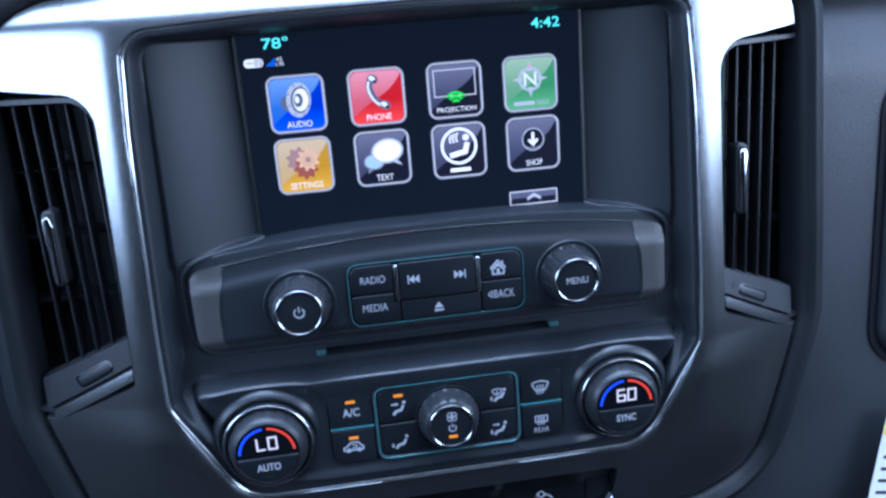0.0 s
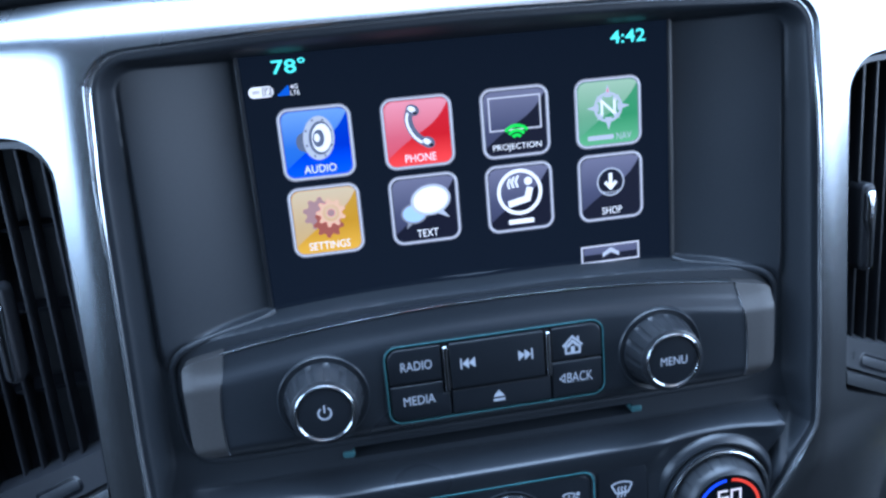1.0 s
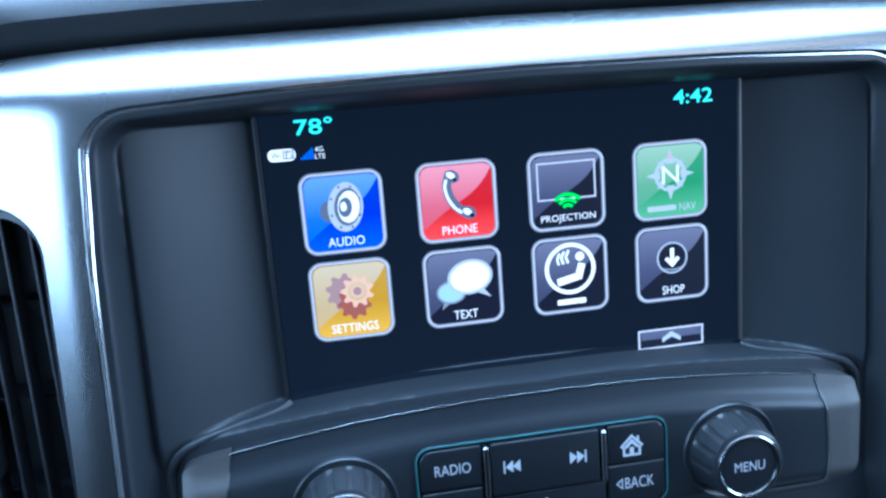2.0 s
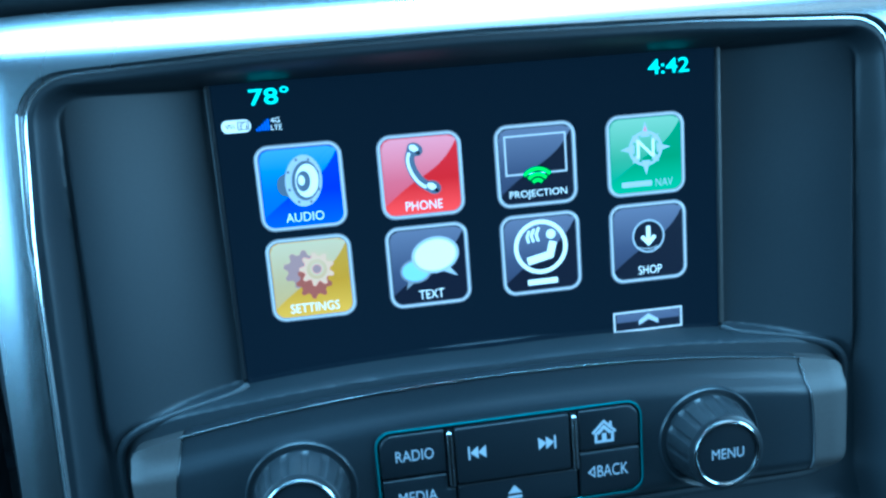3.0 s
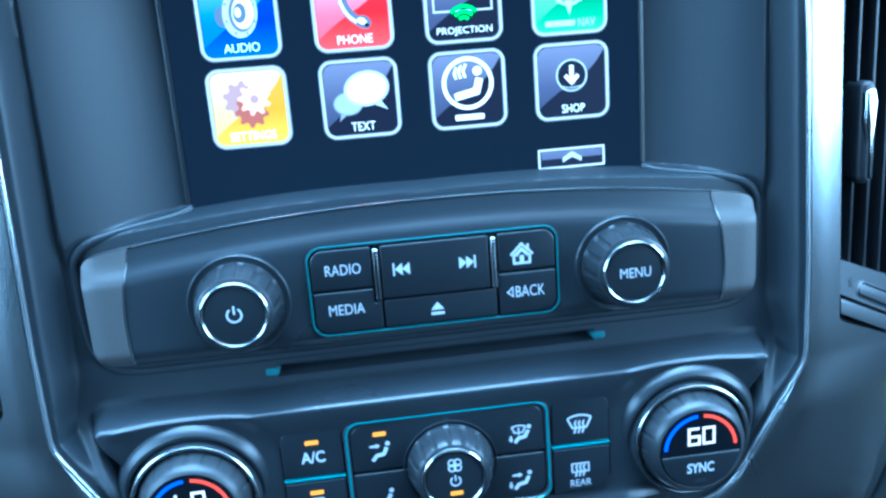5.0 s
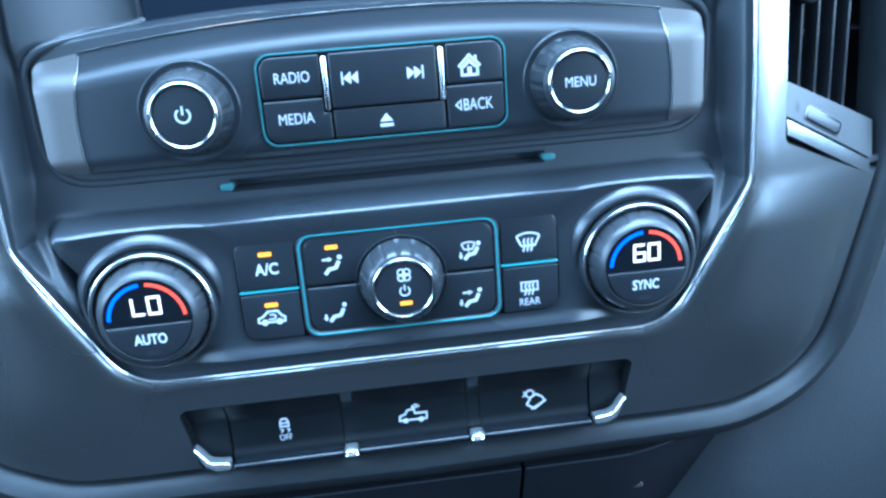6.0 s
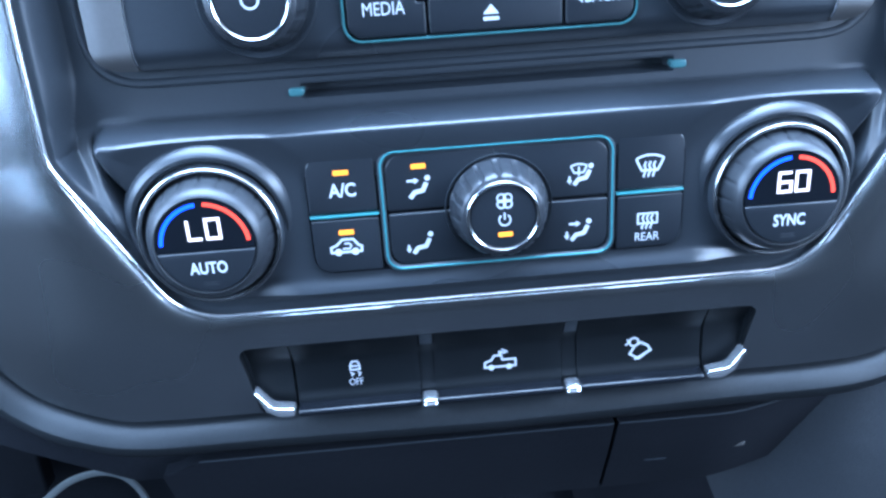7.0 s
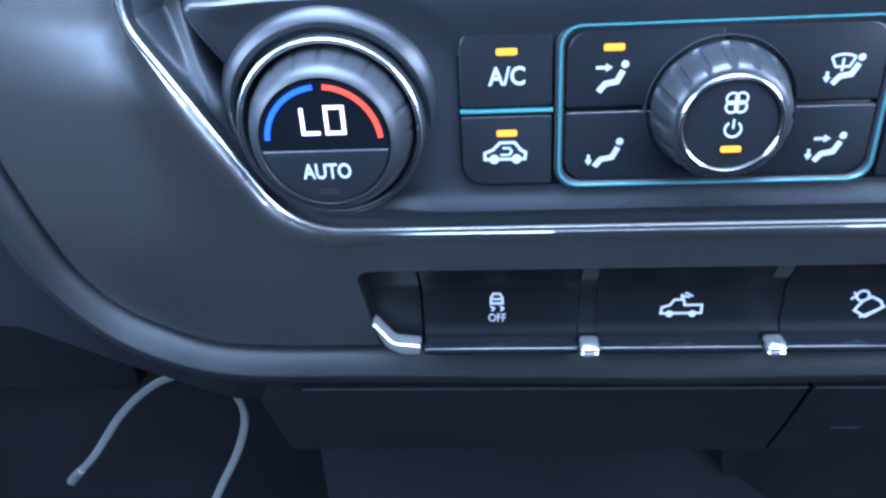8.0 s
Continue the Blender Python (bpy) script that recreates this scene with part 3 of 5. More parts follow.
bead = [(x, float(trim_y(x, z)) + 0.3 + 2.6 * float(smooth(880, 930, z)), z) for x, z in rim - 0.35 * way]
bead = np.array(bead)
step = np.r_[0, np.cumsum(np.linalg.norm(np.diff(np.vstack((bead, bead[:1])), axis=0), axis=1))]
bead = np.stack([np.interp(np.linspace(0, step[-1], 721)[:-1], step, np.r_[bead[:, k], bead[0, k]]) for k in range(3)], 1)
for _ in range(4):
    bead = 0.5 * bead + 0.25 * (np.roll(bead, 1, 0) + np.roll(bead, -1, 0))
part("edge_bead", Geo().tube(bead.tolist(), 0.85, 10, True), CLIP, trim, "thin bright edge bead")

# ---------------------------------------------------------------- dark fascia inside the surround
BAY = rpoly([(-134.5, 790, 0), (134.5, 790, 0), (132.5, 945, 9), (-132.5, 945, 9)])
HEAD = rpoly([(-126, 787, 9), (126, 787, 9), (126.5, 828, 4)] + [(x, 839 - 9 * (abs(x) / 118) ** 2.2) for x in np.linspace(112, -112, 41).tolist()] + [(-126.5, 828, 4)])
HVAC = rpoly([(-111, 707, 18), (111, 707, 18), (139.5, 770, 7), (-139.5, 770, 7)], 12)
KNOBS = [(-98.2, 731.5, 25.0), (98.2, 731.5, 25.0)]


def fascia_y(X, Z):
    d = -sdf(RIM, X, Z)
    y = np.full(X.shape, 348.5) + 7.5 * smooth(771, 758, Z)
    beside = smooth(-3.0, 1.5, sdf(HVAC, X, Z)) * smooth(112, 130, abs(X)) * smooth(786, 766, Z)
    y = y + (350 - 15 * smooth(769, 737, Z) - y) * beside
    y = y + (339 - y) * smooth(722, 709, Z)
    bead_y = trim_y(X, Z) + 2.5
    y = bead_y + (y - bead_y) * smooth(2.5, 9.5 - 4.5 * beside, d)
    # the bay of the screen, with cheeks that run on down beside the radio panel
    head = sdf(HEAD, X, Z)
    bay = np.maximum(sdf(BAY, X, Z), 6.0 - 2.4 * np.clip(1 - abs(X) / 110, 0, 1) - head)
    cheek = 343.5 + 19.5 * smooth(-6, 45, 133 - abs(X))
    cheek = np.where(abs(X) < 89.5, 366.0, cheek) + 3.5 * np.exp(-((abs(X) - 134) / 2.6) ** 2) * smooth(838, 822, Z)
    y = y + (cheek - y) * smooth(2.0, -2.0, bay) * smooth(788, 818, Z)
    slot = np.maximum(abs(X) - 63, abs(Z - 775.8) - 1.9)
    return y + 9 * smooth(0.6, -0.6, slot)


fascia = thing("stack_fascia", 0, 352, 700, "charcoal moulded plastic fascia with curved cheeks and disc slot", "dashboard fascia")
part("moulding", field(-150, 150, 694, 957, 0.55, lambda X, Z: sdf(RIM, X, Z) < 2.2, fascia_y), CHARCOAL, fascia)
path = []
near, wide = inset(densify(HEAD, 3.0), -4.0), inset(densify(HEAD, 3.0), -5.4)
for (ax, az), (bx, bz) in zip(near, wide):
    k = min(1.0, abs(ax) / 110) if az > 826 else 0.8
    x, z = ax + (bx - ax) * k, az + (bz - az) * k
    path.append((x, float(fascia_y(np.array([x]), np.array([z + (1.0 if z > 826 else 0)]))[0]) * 0.75 + 347.6 * 0.25, z))
lip = np.array([p for p in path if not (p[2] > 826 and abs(p[0]) < 90)])
k = int(np.argmax(np.linalg.norm(lip - np.roll(lip, 1, 0), axis=1)))
lip = np.roll(lip, -k, 0)
ends = [(math.copysign(88.4, p[0]), p[1] + 3, p[2] + 1.6) for p in (lip[0], lip[-1])]
lip = np.vstack((ends[0], lip, ends[1]))
step = np.r_[0, np.cumsum(np.linalg.norm(np.diff(lip, axis=0), axis=1))]
lip = np.stack([np.interp(np.linspace(0, step[-1], 361), step, lip[:, k]) for k in range(3)], 1)
for _ in range(30):
    lip[1:-1] = 0.5 * lip[1:-1] + 0.25 * (lip[2:] + lip[:-2])
part("panel_lip", Geo().tube(lip.tolist(), 1.5, 10), CHARCOAL, fascia, "soft rounded lip")
for s in (-1, 1):
    part("slot_light", Geo().prism(rrect(s * 65.2 - 2.6, s * 65.2 + 2.6, 774.2, 777, 1.1), 347.6, 352, 0.4), PIP, fascia, "small teal slot light")

# ---------------------------------------------------------------- air vents
def air_vent(s):
    v = thing("air_vent", s * 186, 372, 760, "black dashboard air vent with upright slats and a chrome thumb tab", "air vent", "vents beside the stack")
    # housing: the walls of the box, open to the front
    walls = Geo()
    out = rpoly([(s * 159.4, 757.5, 10), (s * 222, 757.5, 4), (s * 222, 923, 4), (s * 154.7, 922, 15), (s * 156.7, 850)][::s], 8)
    inn = inset(out, 2.4)
    n = len(out)
    yo = [float(trim_y(x, z)) + 2.5 for x, z in out]
    verts = [(x, y, z) for (x, z), y in zip(out, yo)] + [(x, y, z) for (x, z), y in zip(inn, yo)] + [(x, 392, z) for x, z in inn] + [(x, 392, z) for x, z in out]
    faces = []
    for k in range(3):
        faces += [(k * n + i, k * n + (i + 1) % n, (k + 1) * n + (i + 1) % n, (k + 1) * n + i) for i in range(n)]
    faces.append(tuple(2 * n + i for i in range(n)))
    part("housing", walls.add(verts, faces), VENT, v)
    for k in range(5):
        x = 161.5 + 9.8 * k
        front = float(trim_y(x, 850)) + 7 + 1.2 * k
        sl = Geo().prism([(s * x - 0.55, 774), (s * x + 0.55, 774), (s * x + 0.55, 919), (s * x - 0.55, 919)], front, front + 9, 0.35, 2)
        part("slat", sl, VENT, v)
    for z in (815, 850, 885):
        part("cross_slat", Geo().prism(rrect(min(s * 166, s * 218), max(s * 166, s * 218), z - 0.8, z + 0.8, 0.4, 2), 374, 388), DARK, v)
    x = 172.5 if s > 0 else -190.5
    front = float(trim_y(x, 850)) - 1.0
    tab = part("thumb_tab", Geo().prism(rrect(x - 3.4, x + 3.4, 828, 868, 3.2), front + 3, front + 14, 2.2, 4), VENT, v, "black thumb tab")
    part("tab_edge", Geo().prism(rpoly([(x - 1.0, 830, 0.8), (x + 1.6, 830, 0.8), (x + 1.8, 846, 3), (x + 2.4, 860, 2), (x + 1.0, 865.6, 1.2), (x - 2.6, 864, 1.2), (x - 2.6, 852, 1.6), (x - 1.2, 845, 3)]), front + 0.8, front + 6, 0.8, 4), CHROME, tab, "bright chrome edge")

    def edge(q):
        return 783.0 - 0.5 * (abs(q) - 165)

    def plate_y(q, z):
        return trim_y(q, edge(q)) + 3.4 + 0.12 * (z - edge(q))

    base = patch(lambda t: s * 161.0, lambda t: s * 214, lambda q: edge(q) + 0.4, lambda q: edge(q) + 14.5 + 0.06 * (abs(q) - 165), plate_y, 24, 10, 12)
    # Driver's plate, ring and button are darker copies of the passenger's.
    part("base_plate", base, GREY if s > 0 else VENT, v, "dull grey lower plate" if s > 0 else "lower plate, darker on the driver's side")
    sill = patch(lambda t: s * 160.8, lambda t: s * 209, lambda q: edge(q) - 7.2, lambda q: edge(q) - 1.2,
                 lambda q, z: trim_y(q, edge(q) - 7.2) - 0.12 + 0.6 * float(smooth(211, 188, abs(q))) * ((z - edge(q) + 7.2) / 6.0) ** 2, 30, 12, 10)
    part("sill", sill, SILVER, trim, "silver lip under the vent")
    ring = [(171.0, 782.0, 3.2), (191.5, 771.5, 3.2), (195.0, 778.0, 3.0), (173.0, 789.0, 3.0)]
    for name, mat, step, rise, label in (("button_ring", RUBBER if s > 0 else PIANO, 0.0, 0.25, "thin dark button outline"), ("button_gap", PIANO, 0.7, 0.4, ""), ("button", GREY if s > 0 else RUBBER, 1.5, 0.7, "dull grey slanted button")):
        g = Geo().prism(densify(inset(rpoly([(s * a, b, r) for a, b, r in ring][::s]), step), 2.0), 0, 4, 0.35, 2)
        g.v = [(a, c + float(plate_y(a, b)) - rise, b) for a, c, b in g.v]
        part(name, g, mat, v, label)
    if s > 0:
        g = Geo().stroke([(167.2, 789.4), (169.4, 786.0)], 0.5, 0).stroke([(167.4, 786.2), (169.2, 789.2)], 0.5, 0).stroke([(166.8, 790.2), (169.6, 789.9)], 0.4, 0)
        g.v = [(a, c + float(plate_y(a, b)) - 0.12, b) for a, c, b in g.v]
        part("button_mark", g, RUBBER, v, "small dark printed mark")
    return v


air_vent(1)
air_vent(-1)

# ---------------------------------------------------------------- touch screen
SCREEN_Y = 361.0
display = thing("touch_screen", 0, 362, 842, "lit touch screen showing eight app tiles on black glass", "screen")
part("glass", Geo().prism(rrect(-88.6, 88.6, 838, 948, 1.2, 3), SCREEN_Y, SCREEN_Y + 4, 0.5, 2), LCD, display, "gloss black screen glass", 0)
for s in (-1, 1):
    # Right strip takes a paler material to draw the highlight it catches.
    part("glass_edge", Geo().prism(rrect(s * 89.4 - 0.7, s * 89.4 + 0.7, 842, 945, 0.3, 2), SCREEN_Y - 0.9, SCREEN_Y + 5, 0.3, 2), CAP_SILVER if s > 0 else RUBBER, display, "edge strip, its right copy paler for a highlight")
Y1 = SCREEN_Y - 0.05


def tile(x, z, face, shine, caption, draw, w=29.6, cap_mat=S_WHITE, cap_w=None, bar=None):
    """One app tile: silver rim, coloured face, glassy shine, drawn sign, caption. draw(cx, cz, parent) adds the sign."""
    t = part("app_tile", Geo().prism(rrect(x - w / 2 + 0.8, x + w / 2 - 0.8, z - w / 2 + 0.8, z + w / 2 - 0.8, 3.8), Y1 - 0.10, Y1 + 0.3), face, display)
    bands = [rrect(x - w / 2 + d, x + w / 2 - d, z - w / 2 + d, z + w / 2 - d, 4.8 - d) for d in (0, 0.55, 1.0, 1.45)]
    n = len(bands[0])
    for name, a, b, ya, yb, mat, label in (("tile_rim", 0, 1, 0.10, 0.30, S_EDGE, "dull silver rim"), ("tile_rim", 1, 2, 0.30, 0.30, S_RIM, "bright silver rim"), ("tile_rim", 2, 3, 0.30, 0.14, S_EDGE, "dull silver rim")):
        part(name, Geo().add([(p, Y1 - ya, q) for p, q in bands[a]] + [(p, Y1 - yb, q) for p, q in bands[b]], [(i, (i + 1) % n, n + (i + 1) % n, n + i) for i in range(n)]), mat, t, label)
    top, left, right = z + w / 2 - 1.7, x - w / 2 + 1.7, x + w / 2 - 1.7
    wave = [(left + (right - left) * u, z - 9.8 + 21.5 * u - 26 * u ** 3 * (1 - u)) for u in np.linspace(0, 1, 21).tolist()]
    glass = wave + [(right - 0.5, top - 0.9), (right - 3, top), (left + 3, top), (left + 0.9, top - 0.9), (left, top - 3)]
    part("tile_shine", Geo().flat(glass, Y1 - 0.12), shine, t, "paler glassy upper half")
    draw(x, z, t)
    if caption:
        part("caption", Geo().text(caption, x + 0.2, z - 10.4, cap_w or min(22.5, 2.6 * len(caption)), 3.2, Y1 - 0.42, bold=-0.002), cap_mat, t)
    if bar:
        part("caption_bar", Geo().flat(rrect(x + bar[0], x + bar[1], z - 11.4, z - 9.4, 0.4, 2), Y1 - 0.42), cap_mat, t, "plain pale bar")
    return t


Y2, Y3, Y4 = Y1 - 0.20, Y1 - 0.28, Y1 - 0.36


def oval(cx, cz, rx, rz, n=30, tilt=0.0):
    c, s = math.cos(radians(tilt)), math.sin(radians(tilt))
    return [(cx + rx * math.cos(a) * c - rz * math.sin(a) * s, cz + rx * math.cos(a) * s + rz * math.sin(a) * c) for a in (2 * math.pi * i / n for i in range(n))]


def draw_speaker(x, z, t):
    part("sign", Geo().flat(oval(x - 5.6, z + 0.8, 2.6, 3.6), Y2).flat([(x - 6, z + 4.2), (x + 0.4, z + 9.6), (x + 0.4, z - 6.2), (x - 6, z - 2.6)], Y2), S_STEEL, t, "dark loudspeaker magnet")
    part("sign", Geo().flat(oval(x + 1.0, z + 1.9, 6.3, 8.9, tilt=-6), Y2 - 0.03), S_PALE, t, "pale loudspeaker rim")
    g = Geo()
    for k in range(8):
        a = radians(45 * k + 20)
        g.flat(oval(x + 1.0 + 5.4 * math.cos(a), z + 1.9 + 7.8 * math.sin(a), 0.45, 0.5, 8), Y3)
    part("sign", g.flat(oval(x + 1.7, z + 1.9, 4.7, 6.8, tilt=-6), Y3), S_STEEL, t, "dark loudspeaker surround")
    part("sign", Geo().flat(oval(x + 2.1, z + 1.9, 3.9, 5.7, tilt=-6), Y3 - 0.16), S_WHITE, t, "white loudspeaker cone")
    part("sign", Geo().flat(oval(x + 0.9, z + 1.8, 2.4, 3.6, tilt=-6), Y4 - 0.14), S_STEEL, t, "dark loudspeaker centre")
    part("sign", Geo().flat(oval(x + 0.3, z + 2.1, 1.1, 1.7, 16), Y4 - 0.2), S_WHITE, t)


def draw_handset(x, z, t):
    curve = [(x - 2.4, z + 9.8), (x - 3.6, z + 5.8), (x - 2.6, z + 1.5), (x - 0.2, z - 2.2), (x + 3.4, z - 4.8)]
    pts = [(a, c) for a, b, c in spline([(q[0], 0, q[1]) for q in curve], 5)]
    part("sign", Geo().stroke(pts, 3.4, Y2).flat(oval(x - 1.5, z + 9.2, 2.9, 2.3, tilt=-30), Y2).flat(oval(x + 3.9, z - 4.5, 2.9, 2.3, tilt=-30), Y2), S_STEEL, t, "dark drawn handset")
    part("sign", Geo().stroke([(a - 0.7, b - 0.3) for a, b in pts[2:-2]], 1.0, Y3).flat(oval(x - 1.9, z + 9.6, 1.7, 1.1, tilt=-30), Y3).flat(oval(x + 3.4, z - 4.1, 1.7, 1.1, tilt=-30), Y3), S_WHITE, t, "white handset highlight")
    part("sign", Geo().flat(oval(x + 5.0, z - 5.6, 1.0, 0.7, 12, -30), Y4).flat(oval(x - 0.6, z + 8.0, 0.9, 0.6, 12, -30), Y4), S_NIGHT, t, "black handset shading")


def draw_monitor(x, z, t):
    part("sign", Geo().stroke([(x - 11, z + 10.6), (x + 11, z + 10.6), (x + 11, z - 3.0), (x - 11, z - 3.0)], 0.6, Y2, True), S_RIM, t, "pale screen outline")
    g = Geo()
    for r in (2.2, 4.2, 6.2):
        g.arc(x + 0.2, z - 7.6, r, 1.3, Y3, 40, 140, 12)
    part("sign", g, S_LIME, t, "green signal arcs")


def draw_compass(x, z, t):
    g = Geo()
    for k in range(8):
        a, r = radians(45 * k), 9.6 if k % 2 == 0 else 7.2
        b = 1.7 if k % 2 == 0 else 1.3
        dx, dz = math.cos(a), math.sin(a)
        g.flat([(x + r * dx, z + 2.2 + r * dz), (x + 4.2 * dx - b * dz, z + 2.2 + 4.2 * dz + b * dx), (x + 4.2 * dx + b * dz, z + 2.2 + 4.2 * dz - b * dx)], Y2)
    g.arc(x, z + 2.2, 5.8, 1.1, Y2, 0, 360, 30)
    part("sign", g, S_PALE, t, "pale compass star")
    part("sign", Geo().text("N", x, z + 2.2, 6.6, 6.4, Y3), S_WHITE, t, "white compass letter")
    part("sign", Geo().flat([(x, z + 10.4), (x + 0.9, z + 7.4), (x - 0.9, z + 7.4)], Y3), S_RED2, t, "small red pointer")


def gear(cx, cz, r, teeth, y, g, tooth=1.6, tilt=0.0):
    pts = []
    for k in range(teeth * 4):
        a = 2 * math.pi * k / (teeth * 4) + tilt
        q = r + (tooth if k % 4 in (0, 1) else 0)
        pts.append((cx + q * math.cos(a), cz + q * math.sin(a)))
    return g.flat(pts, y)


def draw_gears(x, z, t):
    part("sign", gear(x - 2.4, z + 3.2, 5.4, 9, Y2, Geo(), 1.5), S_MAUVE, t, "dull mauve gear")
    part("sign", gear(x + 0.8, z - 1.2, 4.9, 9, Y2 - 0.03, Geo(), 1.4, 0.35), S_MAROON, t, "dark red gear")
    part("sign", gear(x + 2.2, z + 3.0, 4.5, 9, Y3, Geo(), 1.6, 0.2), S_PEACH, t, "pale orange gear")
    part("sign", Geo().arc(x + 2.2, z + 3.0, 2.9, 1.2, Y4, 0, 360, 26), S_GOLD2, t)
    part("sign", Geo().disc(x + 2.2, z + 3.0, 1.6, Y4), S_MAUVE, t)


def draw_bubbles(x, z, t):
    part("sign", Geo().flat(oval(x - 4.8, z - 1.6, 5.6, 4.4), Y2).flat([(x - 7.6, z - 4.4), (x - 5.2, z - 5.4), (x - 8.6, z - 8.0)], Y2), S_EDGE, t, "grey outline of the small bubble")
    part("sign", Geo().flat(oval(x - 4.8, z - 1.6, 4.8, 3.6), Y2 - 0.04), S_SKY, t, "pale blue small speech bubble")
    part("sign", Geo().flat(oval(x + 2.6, z + 3.6, 8.6, 6.6, tilt=8), Y3).flat([(x + 4.4, z - 2.2), (x + 7.4, z - 1.0), (x + 10.2, z - 4.8)], Y3), S_PALE, t, "pale outline of the large bubble")
    part("sign", Geo().flat(oval(x + 2.6, z + 3.6, 7.4, 5.5, tilt=8), Y4), S_WHITE, t, "white large speech bubble")


def draw_round_mark(x, z, t):
    part("sign", Geo().arc(x, z + 2.4, 9.2, 1.5, Y2, 0, 360, 36), S_WHITE, t, "white ring")
    part("sign", Geo().disc(x + 3.9, z + 6.8, 1.7, Y3).stroke([(x + 4.6, z + 4.0), (x + 3.2, z - 0.8), (x - 5.2, z - 2.6)], 2.8, Y3)
         .stroke([(x - 0.4, z + 9.6), (x - 1.6, z + 7.0), (x - 0.8, z + 4.6)], 0.9, Y3).stroke([(x - 2.2, z + 9.2), (x - 3.4, z + 6.8), (x - 2.6, z + 4.4)], 0.9, Y3)
         .stroke([(x - 4.0, z + 8.6), (x - 5.0, z + 6.4), (x - 4.4, z + 4.2)], 0.8, Y3), S_WHITE, t, "plain white strokes")


def draw_download(x, z, t):
    part("sign", Geo().disc(x, z + 2.2, 5.8, Y2), S_NIGHT, t, "black disc")
    part("sign", Geo().arc(x, z + 2.2, 5.9, 0.6, Y3, 0, 360, 30), S_PALE, t, "pale ring")
    part("sign", Geo().stroke([(x, z + 6.0), (x, z)], 1.5, Y3).stroke([(x - 2.5, z + 2.2), (x, z - 0.5), (x + 2.5, z + 2.2)], 1.4, Y3), S_WHITE, t, "white arrow")
    g = Geo()
    for k in range(9):
        g.disc(x - 4 + k, z - 1.6 - 0.9 * math.cos((k - 4) / 3.0), 0.35, Y3, n=8)
    part("sign", g, S_PALE, t, "pale dots")


COL, ROW = (-62.2, -20.7, 20.6, 61.4), (908.4, 876.2)
tile(COL[0], ROW[0], S_BLUE, S_BLUE2, "AUDIO", draw_speaker)
tile(COL[1], ROW[0], S_RED, S_RED2, "PHONE", draw_handset)
tile(COL[2], ROW[0], S_NIGHT, S_SLATE, "PROJECTION", draw_monitor, cap_w=21)
nav = tile(COL[3], ROW[0], S_GREEN, S_GREEN2, "", draw_compass, cap_mat=S_PALE, bar=(-9.5, 2.0))
part("caption", Geo().text("NAV", COL[3] + 6.6, ROW[0] - 10.4, 6.6, 3.0, Y1 - 0.42), S_PALE, nav)
tile(COL[0], ROW[1], S_GOLD, S_GOLD2, "SETTINGS", draw_gears, cap_w=17)
tile(COL[1], ROW[1], S_NIGHT, S_SLATE, "TEXT", draw_bubbles, cap_w=9)
tile(COL[2], ROW[1], S_NIGHT, S_SLATE, "", draw_round_mark, bar=(-5.6, 5.6))
tile(COL[3], ROW[1], S_NIGHT, S_SLATE, "SHOP", draw_download, cap_w=9)
more = part("more_button", Geo().prism(rrect(46.8, 73.6, 842.6, 850.4, 1.0, 3), Y1 - 0.10, Y1 + 0.3), S_NIGHT, display)
part("tile_rim", Geo().stroke([(47.1, 842.9), (73.3, 842.9), (73.3, 850.1), (47.1, 850.1)], 0.7, Y2, True), S_RIM, more, "white rim")
part("tile_shine", Geo().flat([(48, 846.4), (72.6, 846.4), (72.6, 849.6), (48, 849.6)], Y1 - 0.12), S_SLATE, more)
part("sign", Geo().flat([(56.6, 844.8), (60.4, 846.8), (64.2, 844.8), (64.2, 846.6), (60.4, 849.0), (56.6, 846.6)], Y3), S_PALE, more, "pale chevron")

part("temperature_text", Geo().text("78\u00b0", -69.5, 939.6, 13.2, 5.6, Y1 - 0.1, bold=0.008), CYAN, display, "cyan temperature reading")
part("clock_text", Geo().text("4:42", 71.0, 939.2, 15.4, 5.2, Y1 - 0.1, bold=0.008), CYAN, display, "cyan clock reading")
badge = part("wireless_badge", Geo().flat(rrect(-86.2, -76.6, 928.3, 932.5, 1.9), Y1 - 0.05), S_WHITE, display, "white pill badge")
part("badge_text", Geo().text("Wi", -83.4, 930.4, 3.2, 1.9, Y2).text("Fi", -78.9, 930.4, 2.2, 1.9, Y2), S_NIGHT, badge)
part("badge_frame", Geo().stroke([(-80.8, 929.2), (-77.4, 929.2), (-77.4, 931.7), (-80.8, 931.7)], 0.35, Y2, True), S_NIGHT, badge)
g = Geo()
for k in range(5):
    g.flat([(-75.0 + 0.95 * k, 928.3), (-74.3 + 0.95 * k, 928.3), (-74.3 + 0.95 * k, 929.1 + 0.75 * k), (-75.0 + 0.95 * k, 929.1 + 0.75 * k)], Y1 - 0.05)
part("signal_bars", g, S_SIGNAL, display, "blue signal bars")
part("network_text", Geo().text("4G", -68.4, 931.5, 3.0, 1.7, Y1 - 0.05).text("LTE", -68.2, 929.1, 3.6, 1.7, Y1 - 0.05), S_WHITE, display)

# ---------------------------------------------------------------- radio control panel
def head_top(x):
    return 838.8 - 9.0 * (min(abs(x), 124) / 118) ** 2.2 - (4 - math.sqrt(max(0, 16 - (max(0, abs(x) - 122.5)) ** 2)))


def head_low(x):
    return 787 + 9 - math.sqrt(max(0, 81 - max(0, abs(x) - 117.4) ** 2))


